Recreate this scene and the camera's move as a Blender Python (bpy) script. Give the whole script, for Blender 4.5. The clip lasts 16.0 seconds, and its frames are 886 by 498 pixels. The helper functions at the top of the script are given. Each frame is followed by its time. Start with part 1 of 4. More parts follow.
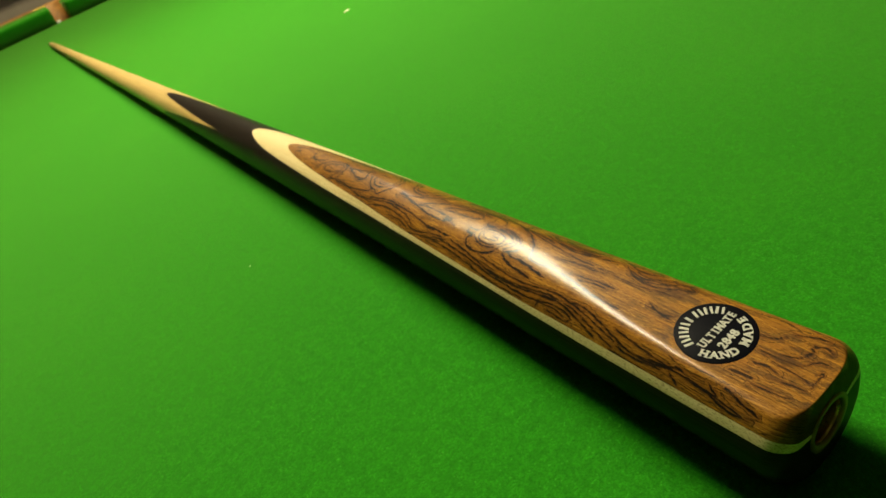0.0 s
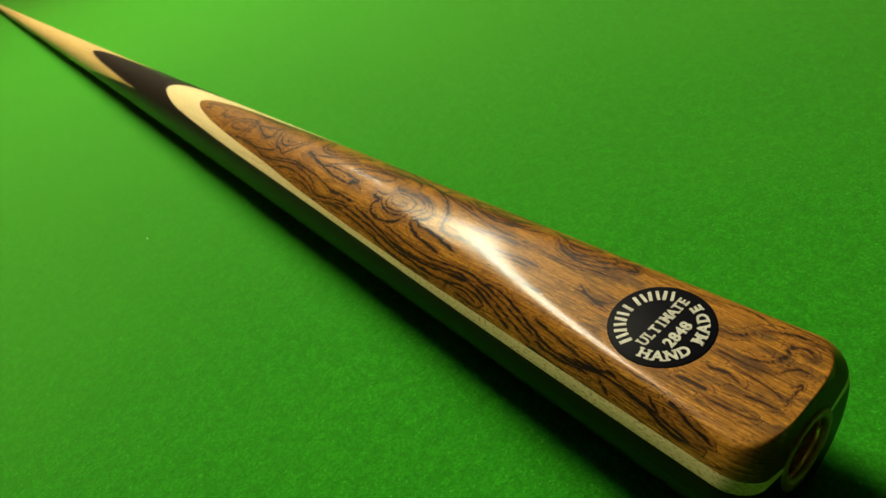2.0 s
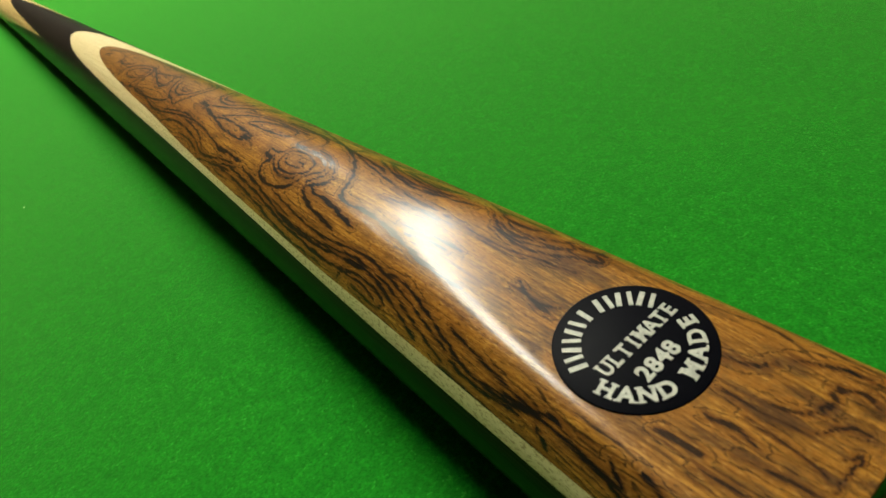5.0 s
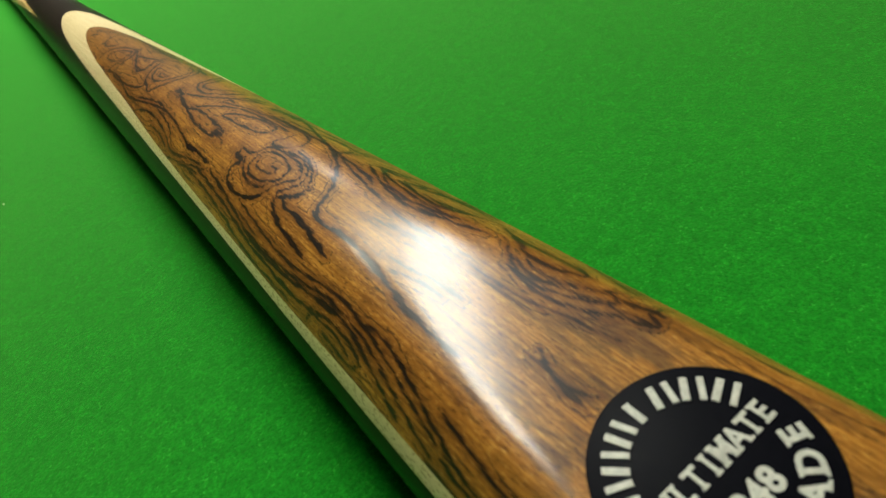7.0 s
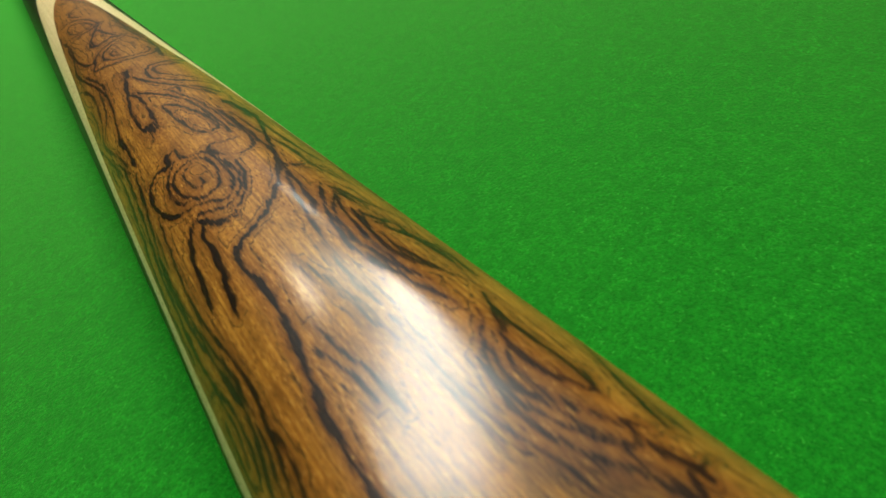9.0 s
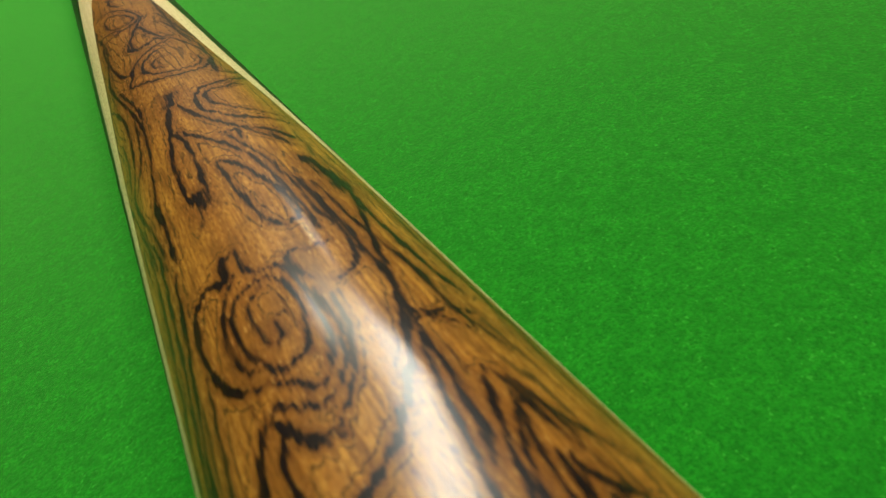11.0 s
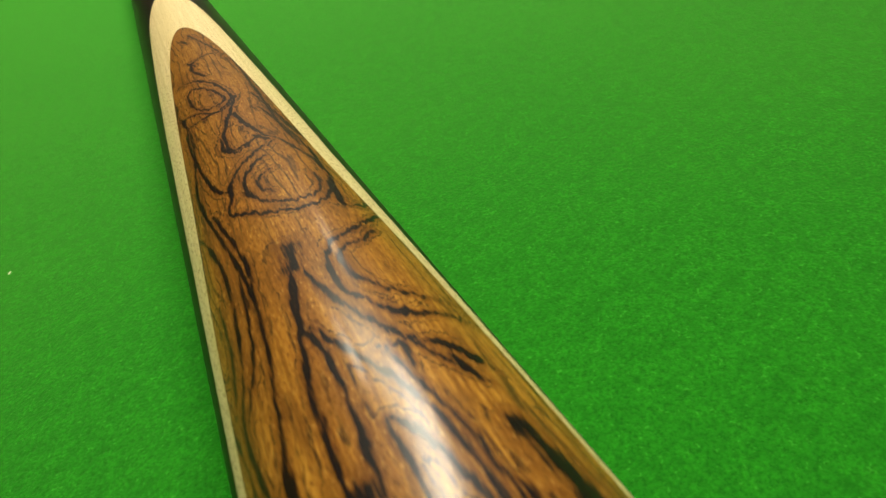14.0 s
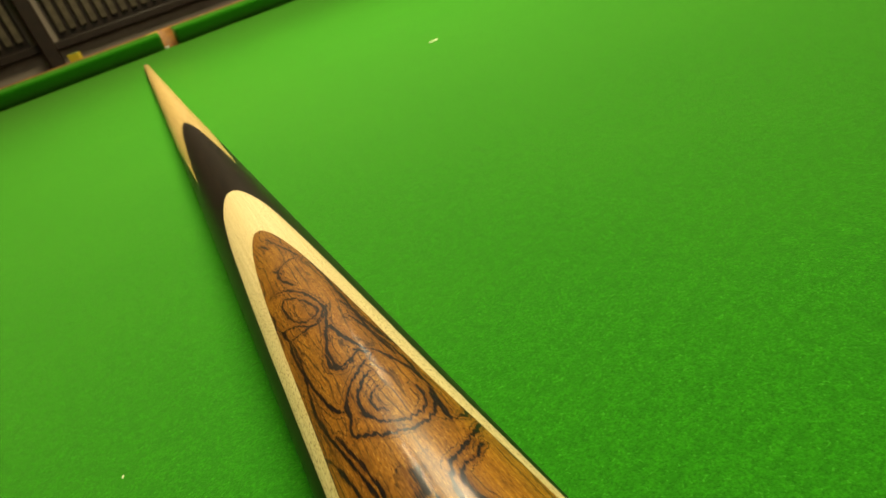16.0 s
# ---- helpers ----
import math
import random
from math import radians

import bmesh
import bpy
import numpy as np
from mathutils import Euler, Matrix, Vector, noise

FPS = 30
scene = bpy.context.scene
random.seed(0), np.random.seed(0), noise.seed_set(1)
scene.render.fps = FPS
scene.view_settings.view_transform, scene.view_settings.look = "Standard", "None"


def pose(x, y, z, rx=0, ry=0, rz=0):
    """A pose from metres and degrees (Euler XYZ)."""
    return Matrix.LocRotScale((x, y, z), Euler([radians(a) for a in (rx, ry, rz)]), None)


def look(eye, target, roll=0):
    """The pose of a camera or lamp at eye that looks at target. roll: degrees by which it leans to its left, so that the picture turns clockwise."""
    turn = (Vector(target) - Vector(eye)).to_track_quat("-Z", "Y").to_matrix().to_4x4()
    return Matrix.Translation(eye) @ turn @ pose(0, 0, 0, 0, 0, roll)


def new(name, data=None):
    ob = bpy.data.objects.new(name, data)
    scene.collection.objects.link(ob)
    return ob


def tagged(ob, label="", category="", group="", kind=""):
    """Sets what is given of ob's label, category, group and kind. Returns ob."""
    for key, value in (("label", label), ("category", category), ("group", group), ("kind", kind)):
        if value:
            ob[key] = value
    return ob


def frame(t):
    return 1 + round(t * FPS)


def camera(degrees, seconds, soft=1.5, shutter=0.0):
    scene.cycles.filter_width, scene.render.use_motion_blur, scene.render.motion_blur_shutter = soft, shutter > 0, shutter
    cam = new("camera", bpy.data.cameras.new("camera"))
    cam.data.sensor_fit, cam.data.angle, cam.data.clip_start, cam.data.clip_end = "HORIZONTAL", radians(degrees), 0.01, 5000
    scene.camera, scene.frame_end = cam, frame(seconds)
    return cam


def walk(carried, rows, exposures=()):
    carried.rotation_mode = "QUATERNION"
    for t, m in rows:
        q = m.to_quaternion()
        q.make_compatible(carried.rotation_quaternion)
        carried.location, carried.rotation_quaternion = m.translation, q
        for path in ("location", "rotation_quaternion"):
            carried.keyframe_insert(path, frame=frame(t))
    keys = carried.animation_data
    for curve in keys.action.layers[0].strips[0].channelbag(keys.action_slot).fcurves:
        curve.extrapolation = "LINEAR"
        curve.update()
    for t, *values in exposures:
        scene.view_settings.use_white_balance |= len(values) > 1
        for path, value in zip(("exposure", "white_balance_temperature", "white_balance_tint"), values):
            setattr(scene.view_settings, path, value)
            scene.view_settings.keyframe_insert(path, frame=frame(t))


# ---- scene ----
cam = camera(71.35, 16.0, soft=1.5)
ROWS = [
    (0.0, -0.06982, -0.03217, 0.11958, 53.888, 19.140, -37.812),
    (0.5, -0.06563, -0.02753, 0.11254, 54.301, 18.302, -38.087),
    (1.0, -0.05840, -0.02384, 0.10824, 54.049, 17.756, -38.600),
    (1.5, -0.05316, -0.02135, 0.10060, 52.895, 17.530, -38.552),
    (2.0, -0.04837, -0.01992, 0.09416, 52.148, 17.062, -38.947),
    (2.5, -0.04441, -0.01732, 0.08700, 51.506, 16.318, -39.495),
    (3.0, -0.04200, -0.01478, 0.08204, 51.151, 15.522, -39.946),
    (3.5, -0.03911, -0.01315, 0.07864, 51.158, 14.863, -40.332),
    (5.8, -0.02633, 0.00153, 0.06844, 50.830, 13.744, -39.369),
    (6.0, -0.02551, 0.00267, 0.06770, 50.944, 13.653, -39.234),
    (6.5, -0.02196, 0.00616, 0.06585, 50.390, 14.032, -38.643),
    (7.0, -0.01763, 0.00973, 0.06345, 49.544, 15.534, -37.771),
    (7.5, -0.01262, 0.01229, 0.06059, 49.015, 16.079, -36.956),
    (8.0, -0.01004, 0.01496, 0.05781, 49.872, 14.471, -35.808),
    (8.2, -0.00884, 0.01570, 0.05718, 49.831, 14.218, -35.957),
    (10.3, -0.00075, 0.03980, 0.05448, 47.294, 14.924, -32.734),
    (10.5, -0.00006, 0.04272, 0.05405, 47.579, 14.532, -32.362),
    (11.0, -0.00038, 0.05278, 0.05324, 48.098, 14.051, -30.819),
    (11.5, -0.00106, 0.06275, 0.05338, 48.481, 13.045, -29.051),
    (12.0, 0.00070, 0.06918, 0.05374, 48.778, 12.919, -28.356),
    (12.5, 0.00009, 0.07361, 0.05390, 49.142, 12.710, -27.672),
    (13.0, 0.00050, 0.07780, 0.05401, 49.028, 12.153, -26.927),
    (13.5, -0.00008, 0.08004, 0.05636, 50.073, 11.528, -26.210),
    (14.0, -0.00196, 0.08395, 0.05749, 51.811, 10.688, -26.085),
    (14.5, -0.00180, 0.08464, 0.06230, 54.403, 12.244, -26.018),
    (15.0, -0.00251, 0.08397, 0.06681, 57.341, 13.529, -25.666),
    (15.5, -0.00295, 0.08290, 0.07119, 59.355, 15.292, -26.109),
    (16.0, -0.00570, 0.08262, 0.07475, 61.632, 17.636, -27.402),
]
walk(cam, [(t, pose(x, y, z, rx, ry, rz)) for t, x, y, z, rx, ry, rz in ROWS], exposures=[(0.0, 0.01, 6350, 4), (2.0, 0.00, 6250, 4), (3.7, 0.00, 5950, 5), (5.8, -0.03, 5200, 9), (8.2, -0.05, 5200, 9), (10.5, -0.08, 5350, 10), (13.5, -0.11, 5600, 10), (15.0, -0.12, 6150, 8), (16.0, -0.08, 6650, 6)])
cam.data.dof.use_dof = True
cam.data.dof.focus_distance = 0.090
cam.data.dof.aperture_fstop = 62.0

# ---- world and lamps ----
world = bpy.data.worlds.new("room_air")
scene.world = world
world.use_nodes = True
world.node_tree.nodes["Background"].inputs[0].default_value = (1.0, 0.86, 0.66, 1)
world.node_tree.nodes["Background"].inputs[1].default_value = 0.008


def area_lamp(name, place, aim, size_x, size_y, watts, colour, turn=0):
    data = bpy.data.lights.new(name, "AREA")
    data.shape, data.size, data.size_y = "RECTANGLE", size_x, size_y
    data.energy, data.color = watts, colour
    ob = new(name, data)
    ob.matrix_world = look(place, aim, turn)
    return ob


WARM = (1.0, 0.84, 0.52)
area_lamp("tube_light", (0.25, 0.68, 0.80), (0.25, 0.68, 0.0), 0.16, 0.74, 22.5, (1.0, 0.88, 0.62), -40)
area_lamp("bulb_light", (0.05, 0.975, 0.80), (0.05, 0.975, 0.0), 0.05, 0.05, 1.6, WARM)
area_lamp("bulb_light", (0.57, 1.60, 0.80), (0.57, 1.60, 0.0), 0.07, 0.07, 2.2, WARM)
# added fill without a known source: first lifts the shadows, second the far cloth
area_lamp("fill_light", (-0.35, 0.10, 1.98), (-0.35, 0.10, 0.0), 1.50, 1.50, 0.8, WARM)
area_lamp("fill_light", (0.75, 2.20, 1.98), (0.75, 2.20, 0.0), 0.80, 0.80, 52.0, WARM)


# ---- materials ----
class Nodes:
    """Short writing for node trees."""

    def __init__(self, name):
        self.mat = bpy.data.materials.new(name)
        self.mat.use_nodes = True
        self.tree = self.mat.node_tree
        self.bsdf = self.tree.nodes["Principled BSDF"]

    def put(self, socket, value):
        if isinstance(value, bpy.types.NodeSocket):
            self.tree.links.new(value, socket)
        else:
            socket.default_value = value

    def node(self, kind, out=0, settings=(), **inputs):
        n = self.tree.nodes.new(kind)
        chosen = dict(settings)
        if "data_type" in chosen:
            n.data_type, n.blend_type = chosen["data_type"], chosen["blend_type"]
        if "operation" in chosen:
            n.operation = chosen["operation"]
        if "interpolation_type" in chosen:
            n.interpolation_type = chosen["interpolation_type"]
        for key, value in inputs.items():
            key = key.replace("_", " ")
            self.put(n.inputs[int(key[1:])] if key[0] == "i" and key[1:].isdigit() else n.inputs[key], value)
        return n.outputs[out]

    def math(self, op, a, b=0.0, c=0.0):
        return self.node("ShaderNodeMath", settings={"operation": op}, i0=a, i1=b, i2=c)

    def vec(self, op, a, b=(0, 0, 0), out=0):
        return self.node("ShaderNodeVectorMath", out=out, settings={"operation": op}, i0=a, i1=b)

    def noise(self, vector, scale, detail=3.0, rough=0.55, distortion=0.0):
        return self.node("ShaderNodeTexNoise", Vector=vector, Scale=scale, Detail=detail, Roughness=rough, Distortion=distortion)

    def span(self, value, a, b, c=0.0, d=1.0, smooth=True):
        return self.node("ShaderNodeMapRange", settings={"interpolation_type": "SMOOTHSTEP" if smooth else "LINEAR"}, i0=value, i1=a, i2=b, i3=c, i4=d)

    def mix(self, factor, a, b, blend="MIX"):
        return self.node("ShaderNodeMix", out=2, settings={"data_type": "RGBA", "blend_type": blend}, i0=factor, i6=a, i7=b)

    def bump(self, height, strength, distance):
        return self.node("ShaderNodeBump", Strength=strength, Distance=distance, Height=height)

    def surface(self, **inputs):
        for key, value in inputs.items():
            self.put(self.bsdf.inputs[key.replace("_", " ")], value)
        return self.mat

    def coords(self, kind="Object"):
        return self.node("ShaderNodeTexCoord", out={"Generated": 0, "UV": 2, "Object": 3}[kind])


def rgb(r, g, b):
    return (r, g, b, 1.0)


def cloth_material(name="green_baize"):
    n = Nodes(name)
    p = n.coords()
    fibre = n.noise(p, 4200, 2, 0.6)
    tuft = n.noise(p, 2200, 3, 0.65)
    clump = n.noise(p, 1050, 2, 0.5)
    nap = n.noise(p, 330, 3, 0.6)
    patch = n.noise(p, 14, 3, 0.6)
    wide = n.noise(p, 2.2, 2, 0.5)
    a = n.mix(n.span(tuft, 0.3, 0.7), rgb(0.010, 0.122, 0.0022), rgb(0.025, 0.232, 0.0045))
    a = n.mix(n.math("MULTIPLY", n.span(clump, 0.40, 0.64), 0.38), a, rgb(0.007, 0.092, 0.0016))
    a = n.mix(n.math("MULTIPLY", n.span(fibre, 0.50, 0.75), 0.33), a, rgb(0.048, 0.30, 0.012))
    a = n.mix(n.math("MULTIPLY", n.span(nap, 0.38, 0.66), 0.42), a, rgb(0.009, 0.110, 0.002))
    a = n.mix(n.math("MULTIPLY", n.span(patch, 0.4, 0.75), 0.15), a, rgb(0.034, 0.22, 0.006))
    a = n.mix(n.math("MULTIPLY", n.span(wide, 0.35, 0.7), 0.15), a, rgb(0.018, 0.15, 0.003))
    glint = n.span(n.noise(p, 1500, 1, 0.5), 0.66, 0.76)
    a = n.mix(n.math("MULTIPLY", glint, 0.34), a, rgb(0.075, 0.40, 0.022))
    h = n.math("ADD", n.math("MULTIPLY", tuft, 1.0), n.math("MULTIPLY", fibre, 0.4))
    return n.surface(Base_Color=a, Roughness=0.95, Specular_IOR_Level=0.08, Sheen_Weight=0.36, Sheen_Roughness=0.45,
                     Sheen_Tint=rgb(0.60, 0.80, 0.22), Normal=n.bump(h, 0.5, 0.0002))


# ---- figure of the rosewood: dark veins on its unrolled skin, in millimetres across and along ----
VEINS = []


def smooth_path(points, step=0.45):
    """A smooth path through the points."""
    p = np.array(points, float)
    first, last = (p[-2:-1], p[1:2]) if len(p) > 3 and points[0] == points[-1] else (2 * p[:1] - p[1:2], 2 * p[-1:] - p[-2:-1])
    p = np.concatenate([first, p, last])
    out = []
    for a, b, c, d in zip(p, p[1:], p[2:], p[3:]):
        count = max(2, int(np.hypot(*(c - b)) / step))
        t = np.linspace(0, 1, count, endpoint=False)[:, None]
        ab, bc, cd = (max(np.hypot(*q), 1e-6) ** 0.5 for q in (b - a, c - b, d - c))
        m1 = bc * ((b - a) / ab - (c - a) / (ab + bc) + (c - b) / bc)
        m2 = bc * ((c - b) / bc - (d - b) / (bc + cd) + (d - c) / cd)
        out.append(b + m1 * t + (3 * (c - b) - 2 * m1 - m2) * t ** 2 + (m1 + m2 - 2 * (c - b)) * t ** 3)
    out.append(p[-2:-1])
    return np.concatenate(out)


def vein(half, *points):
    """A vein of the given half width, swelling and thinning along its way and tapered at loose ends."""
    path = smooth_path(points)
    along = np.concatenate([[0], np.cumsum(np.hypot(*np.diff(path, axis=0).T))])
    phase = 1.7 * len(VEINS)
    swell = 0.92 + 0.22 * np.sin(along * 0.9 + phase) + 0.16 * np.sin(along * 2.3 + 2 * phase)
    closed = points[0] == points[-1] or half > 0.5
    taper = 1.0 if closed else np.clip(0.35 + np.minimum(along, along[-1] - along) / 2.5, 0, 1)
    VEINS.append((path, 0.85 * half * swell * taper + 0.03, 0.28 if half > 0.5 else 1.0))


# the narrow end: a small knot, a hook and the ring under it
vein(0.16, (3.7, 203.6), (1.1, 202.9), (-1.4, 200.5), (-1.9, 196.3), (-0.4, 190.5))
vein(0.3, (-1.6, 218.2), (-0.7, 214.3))
vein(0.17, (-5.5, 192.5), (-3.3, 191.5), (-1, 188.3), (1, 182.1), (1.5, 176.6), (-0.7, 173.1), (-3.5, 172.9), (-5.9, 173.9))
vein(0.13, (-4.3, 185.5), (-3.3, 187.4), (-1.4, 184.5), (0.3, 179.4), (0.3, 176), (-1.7, 175.1), (-3.6, 177.8), (-4.3, 183), (-4.3, 185.5))
vein(0.2, (2.1, 177.4), (0.6, 171.4), (-0.9, 166.7), (-1.8, 161.9), (-1.4, 157.9), (0.1, 157.9), (1.6, 159.1), (3.6, 158.8), (5.8, 154.3), (7.1, 150.2), (7.4, 145.8), (6.5, 138.6), (7.9, 138.3), (10.6, 140.5))
vein(0.26, (0.7, 170.2), (1.2, 165.8), (3.1, 158.9))
vein(0.2, (3.6, 157.3), (0.4, 154.6), (-3.3, 149.8), (-3.8, 146.3), (-4.7, 144.3), (-2.5, 141.4), (-0.2, 139.3), (2.8, 138.6), (4.7, 139.4), (6.2, 142), (7.2, 145.9))
vein(0.17, (1.7, 153.3), (-0.7, 150.9), (-2, 148), (-1.8, 144.6), (-0, 141.6), (2, 140.5), (4.3, 141.1), (5.7, 143.9), (5.7, 146.9))
vein(0.1, (1.5, 149.4), (-0.2, 148.1), (-0.5, 145.3), (0.8, 143.5))
vein(0.16, (-6.1, 175.4), (-6.7, 169), (-6.3, 160), (-5.8, 154.5), (-5.1, 150.6), (-3.9, 148))
vein(0.13, (6.3, 186.9), (7.5, 174), (9.3, 165.3), (10.2, 155.9), (9.6, 145.3))
vein(0.12, (5.2, 200.2), (5.6, 190.2), (5.8, 178), (6.2, 167.3), (7.8, 159.1))
vein(0.17, (4.8, 178.3), (5.6, 171.3), (5.7, 163.4), (6.6, 156.2))
vein(0.28, (-2.2, 201.9), (-1.2, 198.1))
vein(0.13, (0, 220.7), (3.9, 204.3))
vein(0.13, (-6.9, 178.9), (-4.3, 176.6), (-0.9, 172.3), (1.2, 174.4))
vein(0.24, (-6.6, 186.2), (-7.3, 181.3))
vein(0.14, (-6.9, 181), (-6, 172.4), (-6.5, 163.4), (-7.5, 156.6), (-8, 150.7))
vein(0.18, (-2.2, 163), (-2.4, 159), (-1, 156.9), (0.5, 157.4))
vein(0.28, (1.6, 160.3), (3.1, 157.8))
vein(0.11, (5.5, 185), (6, 171.3), (7.6, 161.5), (9.3, 153.6))
vein(0.12, (4.3, 171.5), (6.2, 162.3), (7.4, 152.9), (7.1, 143.3), (6.5, 138))
# arches and long veins beside the dark streak
vein(0.2, (10.3, 137.1), (4.9, 132.1), (3.4, 131.4), (2.2, 129.4), (1.6, 126.6), (1.7, 123.9), (2.9, 121.1), (5.1, 118.9), (11, 117.9))
vein(0.16, (7.8, 132.8), (5.8, 130.6), (3.8, 129.7), (3, 127.7), (3.2, 124.9), (4.8, 122.5), (7.7, 120.7), (10.9, 120.2))
vein(0.18, (-0.4, 127.7), (0.3, 124.2), (1.4, 120.8), (6.5, 111.5), (8.1, 109.9))
vein(0.34, (4.4, 115.4), (6.3, 114.6), (9.4, 111.1))
vein(0.3, (3.6, 120), (5, 118.6), (6.8, 118.2))
vein(0.16, (-8.1, 155.7), (-7.4, 147.3), (-5.5, 131.6), (-5.4, 126.1), (-5.8, 120.2), (-6.9, 112.9))
vein(0.38, (-6.9, 112.9), (-7.4, 109.5), (-7.2, 106.2))
vein(0.22, (-7.2, 106.2), (-7.3, 100.7), (-7.2, 99.8))
vein(0.14, (-6.7, 146.6), (-5.3, 138.6), (-4.9, 132.9), (-5.3, 127.9))
vein(0.15, (-9.4, 145.9), (-7.7, 138.4), (-7.5, 131.4), (-8, 126), (-8.8, 121.1), (-10, 118.1), (-9.9, 113.9), (-8.7, 106.3), (-8.5, 102.6))
vein(0.13, (-5.9, 133.4), (-6.3, 127.4), (-7.4, 121.6), (-9.2, 117.8))
vein(0.13, (-9.3, 132.2), (-9.3, 126.2), (-10.2, 120.7))
vein(0.12, (-11, 112.2), (-10.2, 107), (-9.9, 102.7))
vein(0.62, (-0.5, 132.2), (-1.2, 129.1))
vein(0.32, (-1.4, 128.7), (-2.3, 123.9), (-2.9, 119.1))
vein(0.2, (-2.8, 119.9), (-3.6, 115.1), (-3.9, 110.2), (-3.9, 106.2), (-3.4, 103.7))
vein(0.2, (-2.6, 120.9), (-1.7, 117.7), (-2, 104.9), (-2.2, 102.8))
vein(0.75, (-3.2, 105.4), (-2.9, 103.1))
vein(0.14, (-3.2, 103), (-3.7, 100.3))
vein(0.17, (-2, 120.7), (2.3, 110.5), (3.3, 106.5), (3.7, 102.1), (4.1, 91.9))
vein(0.13, (2.1, 115), (3.9, 108.2), (4.5, 103.9), (4.8, 99.6), (4.9, 95.2), (5.2, 92.1))
vein(0.25, (1.6, 115.7), (3.4, 115), (3.3, 112.8))
# the pointed ring and the dark patch at the edge
vein(0.2, (0.1, 109.4), (0.1, 105.2), (0.4, 100.5), (1, 95.8), (1.9, 94.2), (2.9, 94.1), (3.4, 94.9), (3.5, 96.7), (3.2, 100.3), (1.3, 107.5), (0.1, 109.4))
vein(0.18, (5.1, 102.1), (5.4, 97.4), (5.5, 92.6), (5.3, 88.8), (4.8, 86.5), (3.6, 85.5), (2.4, 85.3))
vein(0.18, (4.2, 90), (3, 89.6), (0.7, 90.4), (0.8, 88.6), (1.4, 86.2))
vein(0.2, (5.5, 101.3), (5.8, 95.3), (5.9, 89.5), (5.8, 82.1), (5.2, 78.9), (5.1, 76.4), (4.3, 69.3), (3.8, 67.3))
vein(0.18, (6.4, 100.6), (7.5, 89), (8.5, 84.3), (8.5, 79.7), (9.9, 75.1))
vein(0.18, (5.3, 78.7), (7, 78.7), (8.2, 77.3), (9.1, 76.9))
vein(0.85, (7.8, 105.7), (8.6, 102.1), (9.1, 98.6))
vein(0.3, (9.1, 98.6), (9.1, 93.7), (9.5, 88.5), (10, 84.1), (10.8, 81.4))
vein(0.35, (6.3, 113), (7.5, 110.6))
vein(0.13, (12.1, 100.8), (12.2, 88.9), (13, 78.1), (13.1, 71), (14.1, 64.7))
vein(0.12, (13.4, 97.3), (13, 88.6), (13.2, 81.3), (14.6, 74.9))
# the round knot and its bracket
vein(0.32, (-2.4, 94.4), (-3.6, 94), (-4.1, 91.6), (-5.5, 92.6), (-7.1, 91.8), (-7.9, 89.1), (-7.7, 85.9), (-6.9, 82.8), (-5.6, 81), (-4.5, 80.4))
vein(0.17, (-2.5, 94.1), (-2, 90.6), (-0, 89.3), (0.6, 85.9), (0.4, 81.2), (-0.4, 78.4), (-1.5, 77.4), (-3, 79.3), (-4.5, 80.4))
vein(0.15, (-3.2, 91.6), (-4.7, 89.6), (-5.5, 87.3), (-5.6, 84.4), (-5, 82.3), (-3.9, 81.4))
vein(0.17, (-2.9, 89.3), (-4.4, 88.3), (-4.8, 84.9), (-4, 81.9), (-2.6, 80.2), (-1.3, 80.8), (-0.4, 82.5), (-0.1, 85.8), (-1, 88.7), (-2.9, 89.3))
vein(0.13, (-2, 88.2), (-3.2, 87.7), (-3.3, 85.1), (-3, 82.8), (-2.1, 82.7), (-2.1, 84.4))
vein(0.17, (1, 85.3), (1.1, 81.2), (0.4, 78.2), (-0.8, 76.6), (-2.1, 76.3), (-4.5, 78.3), (-5.6, 77.9))
vein(0.16, (1.9, 84), (1.4, 79.7), (0.5, 77.1), (-0.9, 75), (-2.2, 74.2), (-4.6, 76.3))
vein(0.3, (-5.8, 77.5), (-5.3, 77.8), (-2.9, 74), (-1.8, 73.6))
vein(0.34, (-5.8, 77.5), (-6.8, 75.4), (-7.9, 68.9), (-8.2, 65.7))
vein(0.3, (-4.6, 76.3), (-5.1, 74.7), (-5.2, 71.3), (-6.5, 62))
# a vein whose last stretch paints the shade edge along the flat's ridge
vein(0.3, (6.3, 84.3), (4.5, 78.3), (2.9, 74.7), (-0.1, 71.2), (-3.5, 69.1), (-3.9, 67.6), (-3.7, 60.1), (-5.4, 48.2), (-5.9, 42.5), (-5.9, 40.4))
vein(0.2, (9.1, 97.4), (6, 83.6), (5.6, 79.4), (8.6, 79.5), (9.9, 78.6))
vein(0.15, (5.4, 79), (4, 73.2), (2.3, 61.4), (2, 57.1), (2.2, 53.1))
# nested arrowheads
vein(0.17, (8, 68.8), (7.6, 71.2), (6.9, 73.2), (4.8, 67.5), (4, 63.4), (3.9, 59.9), (5.3, 53.4), (6.3, 49.8))
vein(0.17, (8.2, 66.6), (7.3, 70.6), (5.6, 67.8), (4.7, 64.2), (4.6, 60.6), (5.1, 56.8), (6.3, 53.2))
vein(0.2, (10, 62.7), (8.5, 63.7), (6.9, 66.6), (6.4, 63.3), (6.1, 59.6), (6.7, 56.5), (9.6, 51.9))
vein(0.3, (8, 64), (8.2, 62), (9.8, 60.4), (11.1, 57.2), (11, 53.2))
vein(0.14, (7.8, 72.3), (9.2, 68.3), (11.6, 65.1))
